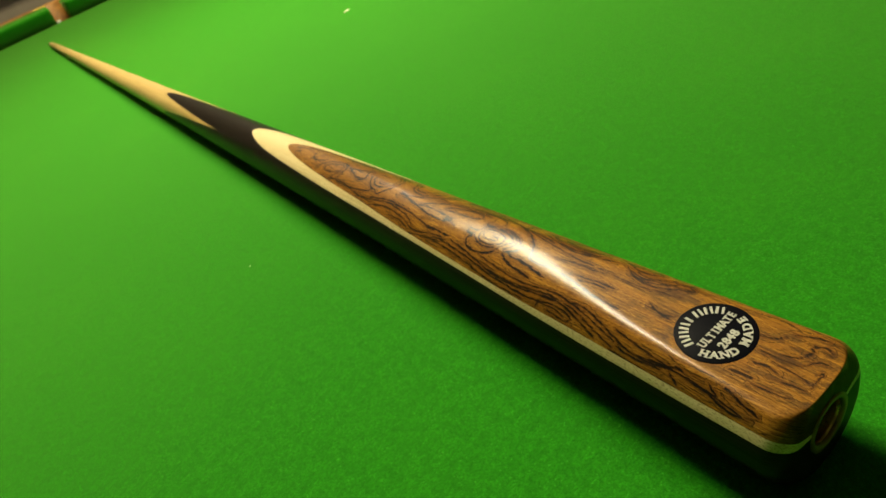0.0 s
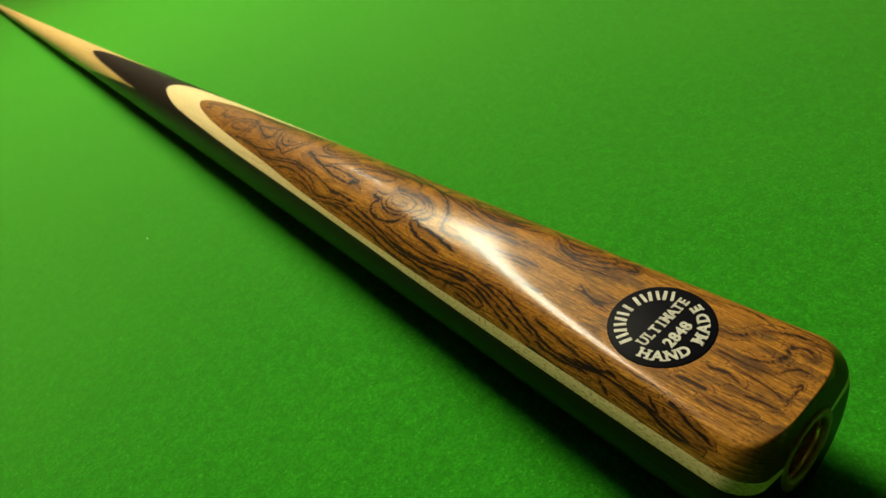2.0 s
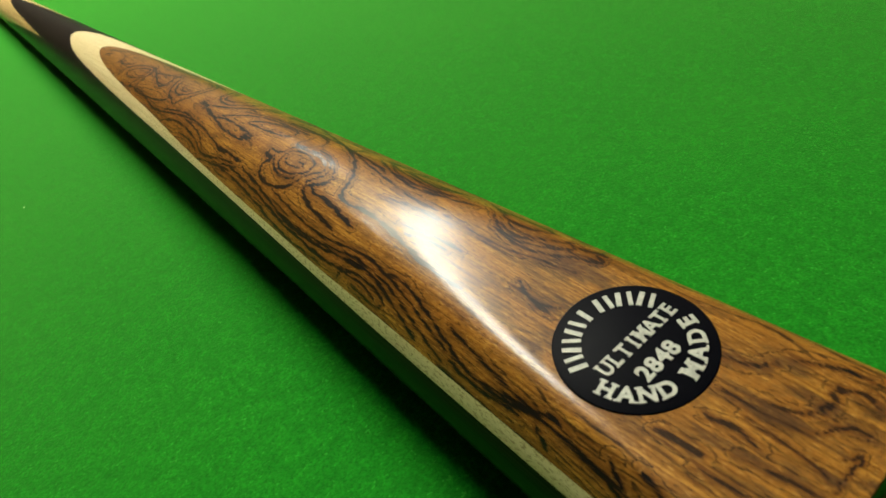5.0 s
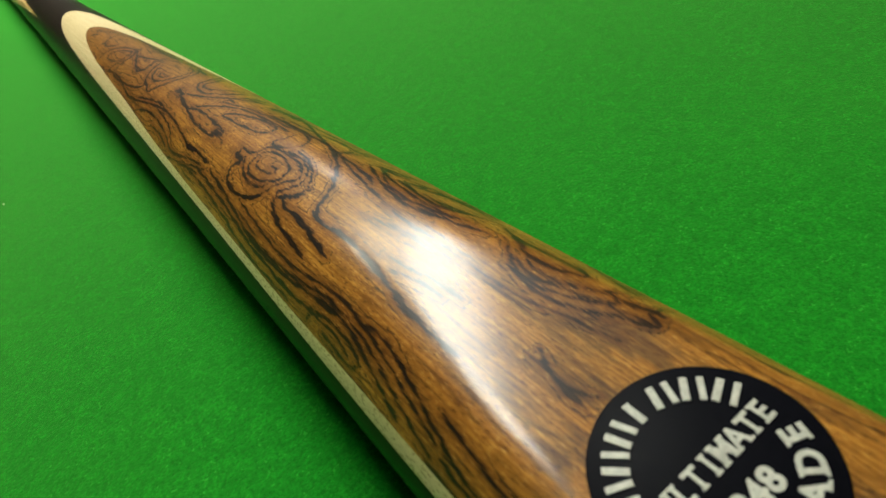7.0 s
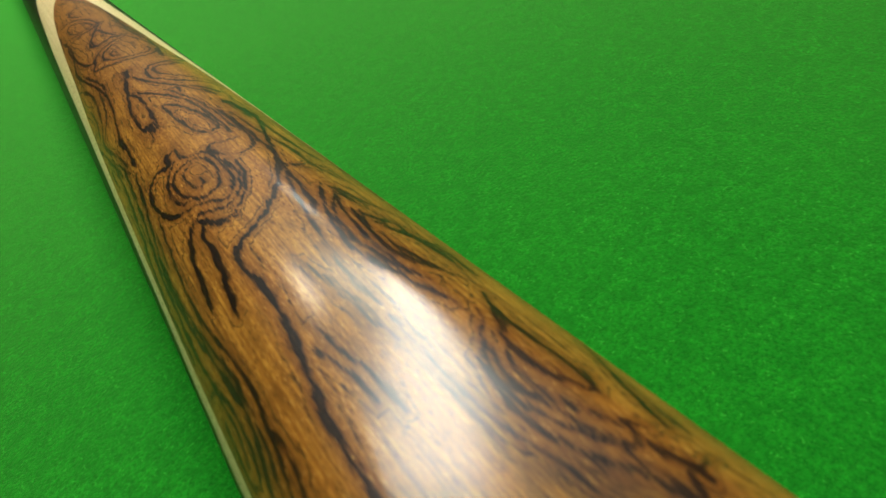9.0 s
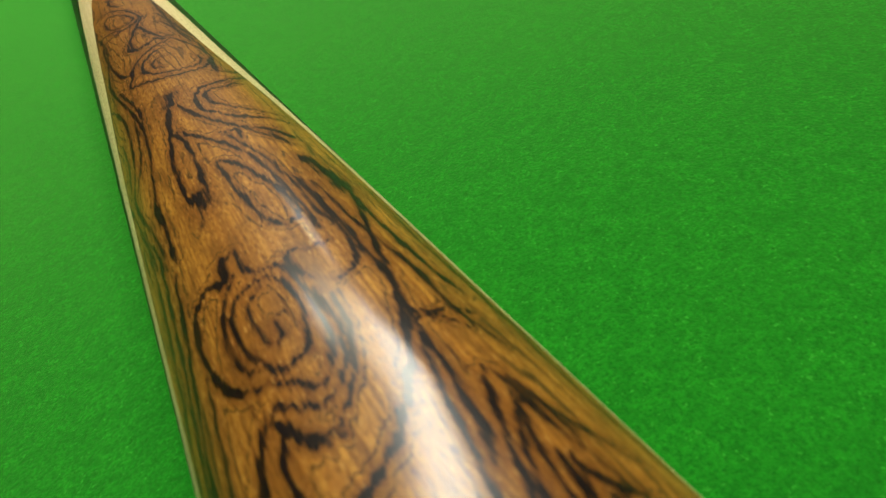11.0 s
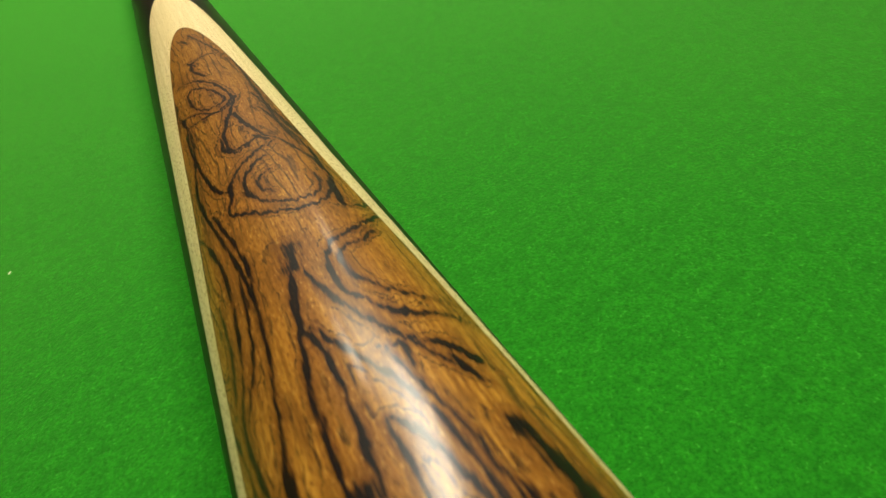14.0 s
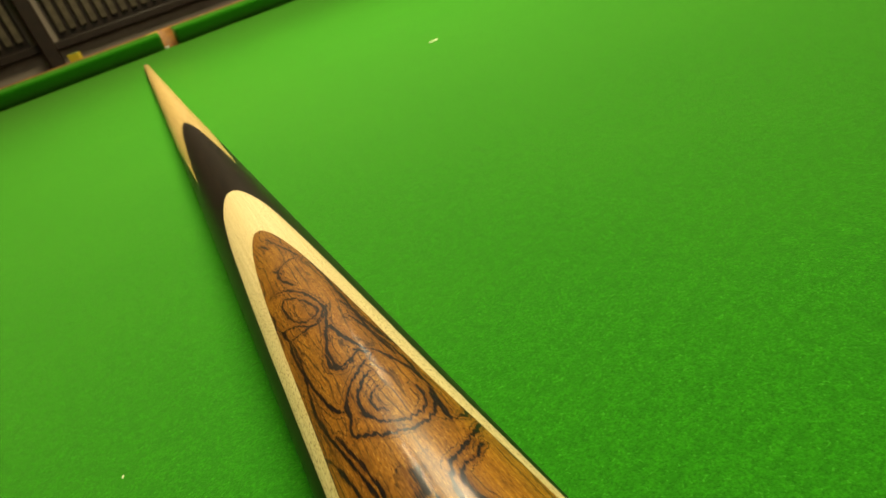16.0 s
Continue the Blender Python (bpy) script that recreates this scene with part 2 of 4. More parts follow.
vein(0.15, (7.2, 71.4), (6.2, 67.1), (5.4, 60.9), (5.4, 58.2), (5.6, 55.8))
vein(0.15, (7.4, 66.7), (6.1, 60.7), (6.1, 57.7), (6.6, 55.4))
vein(0.3, (7.5, 63.7), (9.6, 59.3), (10.2, 56.7), (10.2, 54.5))
vein(0.16, (7, 61.9), (6.8, 58.7), (7.4, 56.2), (8.3, 54.4))
vein(0.13, (8, 72), (8.6, 68.5), (8.8, 64.9), (10.3, 58.7))
# the far knot by the badge
vein(0.18, (9.2, 50.6), (6.6, 43.7), (6.9, 41.5), (8.2, 38.7), (9.3, 40.7))
vein(0.22, (8.4, 48.8), (8.2, 46.3), (8.6, 40.3), (8.4, 38.5))
vein(0.14, (5.5, 45), (4.8, 41.8), (5.5, 39.3), (7.3, 34.6), (7.9, 35.9))
vein(0.16, (4.5, 45.1), (3.9, 40.5), (4.5, 37.1), (5.6, 34.6), (7.5, 30.8), (7.9, 31.9), (10.3, 32.1))
vein(0.19, (13.3, 43.8), (11, 38.5), (9.7, 34.5))
vein(0.09, (2.2, 52.1), (2.2, 45.8), (2.6, 40.2), (3.6, 36.7))
vein(0.22, (-1.8, 36.1), (-1.8, 31.6), (-1.1, 29.8))
vein(0.14, (-2.4, 55.3), (-2, 51.2), (-1.4, 47.9), (-1.4, 44.8))
vein(0.14, (-3.6, 53.8), (-2.7, 50.1), (-2.4, 46.5))
vein(0.09, (0.6, 59.4), (1.2, 54.3), (1.5, 49.5))
vein(0.09, (-0.1, 62.8), (1.1, 51.4))
vein(0.1, (3.4, 37.5), (4.4, 32))
vein(0.11, (8.2, 47.1), (5.8, 42.8), (6, 39.7), (7.3, 36.7), (8.7, 35))
vein(0.11, (7.1, 48.3), (4.9, 44.5), (4.3, 41.3), (5, 38.4), (6.5, 35.2), (7.1, 31.6))
# veins of the near flank
vein(0.17, (-10.1, 109.8), (-10.8, 98.1), (-11.8, 88.9), (-13.2, 80.3), (-13.6, 73), (-13.6, 66.2))
vein(0.22, (-9, 103.8), (-10.3, 89.9), (-11.6, 81), (-12.2, 73.5), (-12.6, 66.5), (-12.1, 59.3))
vein(0.24, (-7.9, 98.5), (-9.8, 86), (-11.3, 77.7), (-11.5, 68.7), (-10.7, 61.6), (-10.3, 55.2), (-11.2, 50.5), (-13.9, 43.1))
vein(0.16, (-9.2, 89.8), (-10.8, 80), (-11.1, 70.6), (-10.2, 62.7), (-9.7, 56.3), (-10.2, 50.5), (-11.5, 45.9), (-14, 38.4))
vein(0.16, (-8.2, 85.4), (-9.7, 73.4), (-9.7, 65.3), (-8.8, 57.6), (-9.1, 51.9), (-11.4, 42), (-12.6, 37.8))
vein(0.18, (-9.2, 52.2), (-8.8, 48.3), (-9.8, 43.7), (-13, 33.5), (-12.6, 29.9), (-12.4, 22.7))
vein(0.2, (-14, 61.5), (-12.7, 60.8), (-11.5, 57.2), (-11.5, 53.2), (-12.5, 50.3), (-13.5, 51.1), (-13.2, 57.8))
vein(0.15, (-12.4, 59.2), (-12.2, 54.7), (-13, 52.2))
vein(0.17, (-14.7, 52), (-14.9, 47.3), (-15.8, 42.9), (-16, 39))
vein(0.2, (-13.2, 37.1), (-13.8, 33.6), (-13.3, 26))
vein(0.17, (-9.3, 153.3), (-10.4, 140.5), (-12.1, 131), (-12, 125.2), (-9.8, 123.2))
vein(0.14, (-11.3, 156.5), (-14.4, 137.1), (-11.1, 115.3), (-8.5, 100.4))
# by the butt
vein(0.2, (-14.6, 39.1), (-15.1, 33.2), (-15.6, 21.3), (-16.2, 15.4))
vein(0.2, (-10, 38.6), (-11.3, 31.4), (-12.2, 24.2), (-12.9, 16.3), (-14.3, 9.3))
vein(0.3, (-0.7, 36.1), (-2.1, 33), (-2.5, 29.8))
vein(0.25, (7.8, 34.2), (8.5, 31.3))
vein(0.35, (-3.3, 12.7), (-2.7, 10.6), (-3.2, 8.5))
vein(0.35, (-7.2, 15), (-7, 11.1))
vein(0.15, (4.3, 15.7), (5, 13.2), (6.8, 11.3))
vein(0.25, (7.7, 6.9), (6.4, 6.5), (4, 6.9), (2.8, 8.2), (2, 10.1))
vein(0.2, (7.5, 6.7), (8.2, 5), (7.6, 2.9))
vein(0.2, (2, 6), (4.3, 4.5), (4.8, 2.7))
vein(0.13, (7.9, 10.8), (9.1, 7.7), (9.7, 5.1))
vein(0.15, (0.6, 13.4), (0.7, 9.5), (1.3, 6.1))
vein(0.15, (-8.1, 11.1), (-8, 7.5), (-7.5, 4.3))
vein(0.15, (-5.2, 9), (-4.1, 2.5))
vein(0.2, (0.8, 3.1), (2.1, 1.9), (-3.1, 2.2))
vein(0.13, (-0.9, 10.3), (-1.3, 6.4), (-2.2, 2.6))
vein(0.2, (-12.7, 36.9), (-13, 32.5), (-12.9, 27.5), (-11.4, 22.9), (-12, 20.7))
vein(0.4, (-13, 24.3), (-14.6, 22.3))
vein(0.3, (-11.3, 16.4), (-13.1, 14.4))
vein(0.2, (-12.7, 20.4), (-13.1, 16.6), (-14.5, 11.8), (-14.4, 7.8))
vein(0.2, (-10.8, 14), (-12.9, 6.8))


def vein_distance(uv):
    """Distance from the nearest vein's edge, in millimetres, negative inside it."""
    drift = np.array([(noise.noise((u * 0.9, v * 0.45, 3.0)), noise.noise((u * 2.1, v * 0.22, 8.0))) for u, v in uv])
    uv = uv + drift * (0.22, 0.60)
    best = np.full(len(uv), 1.5)
    reach = 2.2
    for path, half, hard in VEINS:
        lo, hi = path.min(0) - reach, path.max(0) + reach
        near = np.nonzero((uv[:, 0] > lo[0]) & (uv[:, 0] < hi[0]) & (uv[:, 1] > lo[1]) & (uv[:, 1] < hi[1]))[0]
        p = uv[near]
        d_min = best[near]
        for a, b, wa, wb in zip(path, path[1:], half, half[1:]):
            ab = b - a
            t = np.clip(((p - a) @ ab) / max(ab @ ab, 1e-9), 0, 1)
            d_min = np.minimum(d_min, hard * (np.hypot(*(p - a - t[:, None] * ab).T) - (wa + (wb - wa) * t)))
        best[near] = d_min
    return best


def rosewood_material():
    """Oiled figured rosewood: ragged black veins on orange brown, smoky towards the butt."""
    n = Nodes("figured_rosewood")
    uv = n.vec("MULTIPLY", n.coords("UV"), (1000, 1000, 0))      # millimetres: across, along

    def grain(across, along, detail=3, rough=0.6, shift=0.0):
        return n.noise(n.vec("MULTIPLY", n.vec("ADD", uv, (shift, shift * 0.7, 0)), (across, along, 0)), 1.0, detail, rough)

    def signed(value, amount):
        return n.math("MULTIPLY", n.math("SUBTRACT", value, 0.5), amount)

    sep = n.tree.nodes.new("ShaderNodeSeparateXYZ")
    n.put(sep.inputs[0], uv)
    u, v = sep.outputs[0], sep.outputs[1]
    fibre = grain(2.9, 0.20, 2, 0.6)
    fine = grain(8.0, 0.9, 3, 0.65, 2.0)
    hairs = grain(7.0, 0.28, 2, 0.6, 71.0)
    source = n.tree.nodes.new("ShaderNodeAttribute")
    source.attribute_name = "vein"
    edge = source.outputs[2]
    ragged = n.math("SUBTRACT", n.math("ADD", edge, n.math("ADD", signed(fibre, 0.55), signed(hairs, 0.75))), n.span(v, 95.0, 150.0, 0.0, 0.05))
    line = n.math("MULTIPLY", n.span(ragged, -0.06, 0.13, 1.0, 0.0), n.span(fine, 0.24, 0.40, 0.75, 1.0))
    # brown fibres run through the widest patches
    line = n.math("MULTIPLY", line, n.math("SUBTRACT", 1.0, n.math("MULTIPLY", n.span(edge, -0.15, -0.6), n.span(n.math("ADD", hairs, signed(fine, 0.5)), 0.44, 0.60, 0.0, 0.7))))
    # a thinner second line goes beside some veins
    echo = n.math("ABSOLUTE", n.math("SUBTRACT", ragged, n.span(grain(0.12, 0.05, 2, 0.5, 51.0), 0.3, 0.7, 0.45, 0.95)))
    echo = n.math("MULTIPLY", n.span(echo, 0.02, 0.13, 1.0, 0.0), n.span(grain(0.28, 0.08, 2, 0.5, 61.0), 0.38, 0.50, 0.0, 0.85))
    line = n.math("MAXIMUM", line, n.math("MULTIPLY", echo, n.span(edge, 1.2, 1.45, 1.0, 0.0)))
    # faint hair lines between the veins, on the flanks and towards the butt
    on_flank = n.span(n.math("ABSOLUTE", u), 7.0, 9.5)
    low, high = n.span(v, 38.0, 62.0, 1.0, 0.0), n.span(v, 118.0, 150.0, 0.0, 1.6)
    hair = n.math("ADD", n.math("MULTIPLY", u, 0.85), n.math("ADD", signed(grain(0.16, 0.035, 2, 0.5, 4.0), 7.0), signed(fibre, 0.5)))
    hair = n.math("ABSOLUTE", n.math("SUBTRACT", n.math("FRACT", n.math("ADD", hair, 40.0)), 0.5))
    hair = n.math("MULTIPLY", n.span(hair, 0.05, 0.16, 1.0, 0.0), n.span(n.math("ADD", grain(0.35, 0.06, 3, 0.6, 31.0), n.math("MAXIMUM", n.span(v, 118.0, 150.0, 0.0, 0.08), n.math("MULTIPLY", on_flank, 0.06))), 0.47, 0.60, 0.0, 0.85))
    hair = n.math("MULTIPLY", hair, n.math("MULTIPLY", n.math("MAXIMUM", on_flank, n.math("MULTIPLY", n.math("MAXIMUM", low, high), 0.55)), n.span(edge, 0.15, 0.45)))
    line = n.math("MAXIMUM", line, n.math("MULTIPLY", hair, n.span(fine, 0.30, 0.50, 0.35, 1.0)))
    line = n.math("MULTIPLY", line, n.math("MAXIMUM", on_flank, n.span(v, 25.0, 66.0, 0.88, 1.0)))
    # wood between the lines
    streak = grain(3.2, 0.10, 4, 0.65, 5.0)
    tone = grain(0.25, 0.03, 3, 0.55, 17.0)
    wood = n.mix(n.span(streak, 0.30, 0.72), rgb(0.130, 0.047, 0.0042), rgb(0.46, 0.220, 0.020))
    wood = n.mix(n.span(tone, 0.35, 0.68, 0.0, 0.6), wood, rgb(0.26, 0.103, 0.010))
    wood = n.mix(n.span(v, 110.0, 165.0, 0.0, 0.45), wood, rgb(0.150, 0.056, 0.006))
    wood = n.mix(n.span(ragged, 0.0, 0.8, 0.75, 0.0), wood, rgb(0.12, 0.040, 0.005))
    pores = grain(10.0, 1.1, 2, 0.5, 8.0)
    wood = n.mix(n.span(pores, 0.57, 0.75, 0.0, 0.7), wood, rgb(0.56, 0.32, 0.060))
    wood = n.mix(n.span(pores, 0.28, 0.47, 0.9, 0.0), wood, rgb(0.048, 0.017, 0.005))
    veil = n.span(grain(0.5, 0.16, 3, 0.6, 3.0), 0.46, 0.70, 0.0, 0.6)
    wood = n.mix(veil, wood, rgb(0.11, 0.042, 0.006))
    smoke = n.math("ADD", grain(0.34, 0.12, 4, 0.6, 5.0), signed(fibre, 0.25))
    smoke = n.math("MULTIPLY", n.span(smoke, 0.44, 0.62, 0.0, 0.65), n.math("MULTIPLY", n.span(v, 28.0, 46.0, 1.0, 0.0), n.math("SUBTRACT", 1.0, n.math("MULTIPLY", on_flank, 0.7))))
    wood = n.mix(smoke, wood, rgb(0.035, 0.020, 0.012))
    # shade of the butt's turned-away end, put into the colour, with less gloss
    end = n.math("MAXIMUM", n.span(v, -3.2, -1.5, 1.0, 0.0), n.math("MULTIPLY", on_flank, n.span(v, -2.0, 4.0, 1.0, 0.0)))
    gloss_left = n.math("SUBTRACT", 1.0, n.math("MULTIPLY", end, 0.8))
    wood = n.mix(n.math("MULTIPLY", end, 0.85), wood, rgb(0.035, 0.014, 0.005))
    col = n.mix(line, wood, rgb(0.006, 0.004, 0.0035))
    h = n.math("ADD", n.math("MULTIPLY", streak, 0.5), pores)
    return n.surface(Base_Color=col, Roughness=n.span(fine, 0.3, 0.7, 0.36, 0.46), Specular_IOR_Level=n.math("MULTIPLY", gloss_left, 0.09), Coat_Weight=n.math("MULTIPLY", gloss_left, 0.42), Coat_Roughness=0.18,
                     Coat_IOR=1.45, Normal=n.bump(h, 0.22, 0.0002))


def pale_wood(name, light, dark, fleck):
    n = Nodes(name)
    uv = n.vec("MULTIPLY", n.coords("UV"), (1000, 1000, 0))
    streak = n.noise(n.vec("MULTIPLY", uv, (1.6, 0.02, 0)), 1.0, 4, 0.6)
    spots = n.noise(n.vec("MULTIPLY", uv, (3.2, 1.3, 0)), 1.0, 3, 0.7)
    col = n.mix(n.span(streak, 0.3, 0.7), light, dark)
    col = n.mix(n.span(spots, 0.50, 0.64, 0.0, fleck), col, rgb(0.25, 0.14, 0.045))
    return n.surface(Base_Color=col, Roughness=0.42, Specular_IOR_Level=0.3, Coat_Weight=0.25, Coat_Roughness=0.18, Normal=n.bump(spots, 0.08, 0.0002))


def ebony_material():
    n = Nodes("ebony")
    uv = n.vec("MULTIPLY", n.coords("UV"), (1000, 1000, 0))
    streak = n.noise(n.vec("MULTIPLY", uv, (3.0, 0.05, 0)), 1.0, 3, 0.6)
    col = n.mix(n.span(streak, 0.35, 0.7), rgb(0.006, 0.005, 0.004), rgb(0.022, 0.015, 0.011))
    return n.surface(Base_Color=col, Roughness=0.32, Specular_IOR_Level=0.06)


def plain(name, colour, rough, metal=0.0, vary=0.25, scale=60, relief=0.1, depth=0.0001):
    n = Nodes(name)
    p = n.coords()
    a = n.noise(p, scale, 4, 0.6)
    b = n.noise(p, scale * 0.12, 2, 0.5)
    dark = tuple(c * (1 - vary) for c in colour[:3]) + (1.0,)
    col = n.mix(n.span(a, 0.3, 0.7), dark, colour)
    col = n.mix(n.math("MULTIPLY", n.span(b, 0.4, 0.7), 0.5 * vary), col, dark)
    return n.surface(Base_Color=col, Roughness=n.span(a, 0.2, 0.8, rough * 0.85, min(1.0, rough * 1.15)), Metallic=metal, Normal=n.bump(a, relief, depth))


BAIZE = cloth_material()
ROSEWOOD = rosewood_material()
MAPLE = pale_wood("maple_veneer", rgb(0.70, 0.57, 0.29), rgb(0.60, 0.47, 0.21), 0.75)
ASH = pale_wood("ash_wood", rgb(0.50, 0.35, 0.125), rgb(0.36, 0.23, 0.065), 0.30)
EBONY = ebony_material()
BRASS = plain("brass", rgb(0.90, 0.56, 0.18), 0.30, 1.0, 0.2, 900)
BRASS_DULL = plain("dull_brass", rgb(0.30, 0.17, 0.06), 0.5, 0.8, 0.35, 700)
BRASS_WORN = plain("worn_brass", rgb(0.75, 0.55, 0.10), 0.45, 0.6, 0.3, 80)
BADGE_BLACK = plain("black_enamel", rgb(0.004, 0.004, 0.006), 0.5, 0.0, 0.2, 900, 0.0)
BADGE_BLACK.node_tree.nodes["Principled BSDF"].inputs["Specular IOR Level"].default_value = 0.03
BADGE_INK = plain("pale_lettering", rgb(0.50, 0.49, 0.40), 0.5, 0.0, 0.3, 2500)
LEATHER = plain("tan_leather", rgb(0.44, 0.19, 0.03), 0.55, 0.0, 0.35, 120)
MAHOGANY = plain("mahogany", rgb(0.34, 0.16, 0.04), 0.35, 0.0, 0.4, 30)
IVORY = plain("white_plastic", rgb(0.7, 0.66, 0.55), 0.5, 0.0, 0.15, 200)
YELLOW_PAPER = plain("yellow_paper", rgb(0.50, 0.40, 0.02), 0.6, 0.0, 0.1, 150, 0.0)
CHALK = plain("green_chalk", rgb(0.05, 0.22, 0.08), 0.95, 0.0, 0.2, 400)
TIP_LEATHER = plain("chalked_leather", rgb(0.05, 0.09, 0.13), 0.9, 0.0, 0.3, 900)
CARPET = plain("dark_carpet", rgb(0.045, 0.035, 0.03), 0.95, 0.0, 0.4, 200)
PLASTER = plain("grey_plaster", rgb(0.42, 0.36, 0.30), 0.85, 0.0, 0.15, 8)
CEILING_PAINT = plain("cream_paint", rgb(0.45, 0.42, 0.36), 0.85, 0.0, 0.1, 8)
DARK_WOOD = plain("dark_stained_wood", rgb(0.035, 0.020, 0.012), 0.5, 0.0, 0.4, 20)
SLAT_WOOD = plain("weathered_slat", rgb(0.18, 0.15, 0.095), 0.6, 0.0, 0.45, 25)
LINT = plain("pale_lint", rgb(0.55, 0.58, 0.32), 0.9, 0.0, 0.1, 900)
BLACK_METAL = plain("black_metal", rgb(0.02, 0.02, 0.02), 0.5, 0.3, 0.2, 60)


# ---- mesh helpers ----
def link(name, verts, faces, material, parent=None, label="", smooth=False, uvs=None, normals=None):
    mesh = bpy.data.meshes.new(name)
    mesh.from_pydata([tuple(p) for p in verts], [], faces)
    mesh.materials.append(material)
    if uvs is not None:
        layer = mesh.uv_layers.new(name="UVMap")
        owner = np.empty(len(mesh.loops), dtype=np.int32)
        mesh.loops.foreach_get("vertex_index", owner)
        layer.data.foreach_set("uv", np.array(uvs, dtype=np.float32)[owner].ravel())
    if smooth:
        mesh.polygons.foreach_set("use_smooth", [True] * len(mesh.polygons))
    if normals is not None:
        mesh.normals_split_custom_set_from_vertices([tuple(v) for v in normals])
    ob = new(name, mesh)
    if parent is not None:
        ob.parent = parent
    if label:
        tagged(ob, label)
    return ob


def part(name, bm, material, parent=None, label="", smooth=False):
    mesh = bpy.data.meshes.new(name)
    bmesh.ops.recalc_face_normals(bm, faces=bm.faces)
    bm.to_mesh(mesh)
    bm.free()
    mesh.materials.append(material)
    if smooth:
        mesh.polygons.foreach_set("use_smooth", [True] * len(mesh.polygons))
    ob = new(name, mesh)
    if parent is not None:
        ob.parent = parent
    if label:
        tagged(ob, label)
    return ob


def box(bm, centre, size, turn=None, bevel=0.0):
    m = Matrix.Translation(centre) @ (turn or Matrix.Identity(4)) @ Matrix.Diagonal((*size, 1))
    made = bmesh.ops.create_cube(bm, size=1, matrix=m)["verts"]
    if bevel:
        edges = list({e for v in made for e in v.link_edges})
        bmesh.ops.bevel(bm, geom=edges, offset=bevel, segments=2, affect="EDGES", profile=0.5)
    return bm


def lathe(bm, profile, steps, turn=Matrix.Identity(4), close=False):
    """Turn a profile of (radius, height) round z."""
    rings = []
    for r, h in profile:
        rings.append([bm.verts.new(turn @ Vector((r * math.cos(2 * math.pi * i / steps), r * math.sin(2 * math.pi * i / steps), h))) for i in range(steps)])
    for a, b in zip(rings, rings[1:]):
        for i in range(steps):
            bm.faces.new((a[i], a[(i + 1) % steps], b[(i + 1) % steps], b[i]))
    if close:
        bm.faces.new(rings[0][::-1])
        bm.faces.new(rings[-1])
    return bm


# ---- the cue: it lies along y, butt at y = 0, on the cloth at z = 0 ----
CUE_LENGTH, BUTT_R, TIP_R = 1.4321, 0.01420, 0.00475
BUTT_END = 0.0011          # where the butt's end face lies
ROUND = 0.0045              # rounding of the butt's edge
HOLE_R = 0.0058
SPLICE_TURN = radians(-2.0)
FLAT_TURN = radians(-1.0)


def cue_radius(y):
    s = max(0.0, y / CUE_LENGTH)
    return BUTT_R - (BUTT_R - TIP_R) * y / CUE_LENGTH - 0.0080 * s * (1 - s) ** 2


def cue_axis(y):
    """Height of the cue's middle over the slate: it rests on its butt and its tip."""
    return BUTT_R - (BUTT_R - TIP_R) * y / CUE_LENGTH + 0.0003 * (1 - y / CUE_LENGTH)


def curve_through(points):
    """A smooth line through (y, height) points, both in millimetres."""
    ys, hs = np.array(points).T / 1000.0
    slopes = np.gradient(hs, ys)

    def at(y):
        if y <= ys[0]:
            return hs[0]
        if y >= ys[-1]:
            return hs[-1] + slopes[-1] * (y - ys[-1])
        i = int(np.searchsorted(ys, y)) - 1
        w = ys[i + 1] - ys[i]
        s = (y - ys[i]) / w
        return ((1 + 2 * s) * (1 - s) ** 2 * hs[i] + s * (1 - s) ** 2 * w * slopes[i]
                + s * s * (3 - 2 * s) * hs[i + 1] + s * s * (s - 1) * w * slopes[i + 1])
    return at


# planes of the splice cuts, as heights over the cue's axis
rosewood_cut = curve_through([(-10, 6.7), (30, 6.75), (50, 6.9), (70, 6.95), (90, 7.4), (110, 7.9), (130, 8.6), (150, 9.45), (170, 9.95), (190, 10.45), (210, 11.05), (229, 11.79)])
veneer_cut = curve_through([(-10, 4.7), (30, 4.75), (50, 5.0), (70, 5.5), (95, 6.25), (120, 6.8), (145, 7.3), (165, 7.6), (190, 8.05), (213, 8.6), (232, 9.1), (252, 9.85), (266, 10.75), (275, 11.385)])
ROSEWOOD_TIP, VENEER_TIP = 0.229, 0.275
EBONY_V, EBONY_TIP = 0.321, 0.461


def ebony_cut(y):
    return 0.00778 + (0.00998 - 0.00778) * (y - EBONY_V) / (EBONY_TIP - EBONY_V)


# the sanded flat for the badge, over the axis: it runs out towards the splice
flat_height = curve_through([(-10, 9.63), (0, 10.08), (10, 10.53), (20, 10.98), (30, 11.43), (42, 12.03), (54, 12.66), (70, 13.15), (85, 13.52)])


def cue_rho(y, a, inset=0.0):
    """Distance of the surface from the axis at the angle a from the top; the flat cuts the rounded butt."""
    r = cue_radius(max(y, 0.0)) - inset
    a -= FLAT_TURN
    c = math.cos(a)
    if c > 0.15:
        f = flat_height(y) / c * (1 - 0.025 * math.sin(a) ** 2)
        k = 0.0010 - 0.0006 * min(1.0, inset / 0.0015)
        h = max(k - abs(r - f), 0.0) / k
        r = min(r, f) - h * h * k * 0.25
    return r


def cue_point(y, a, inset=0.0, shrink=1.0):
    rho = (cue_rho(y, a, inset) - HOLE_R) * shrink + HOLE_R
    return Vector((rho * math.sin(a), y, cue_axis(max(y, 0.0)) + rho * math.cos(a)))


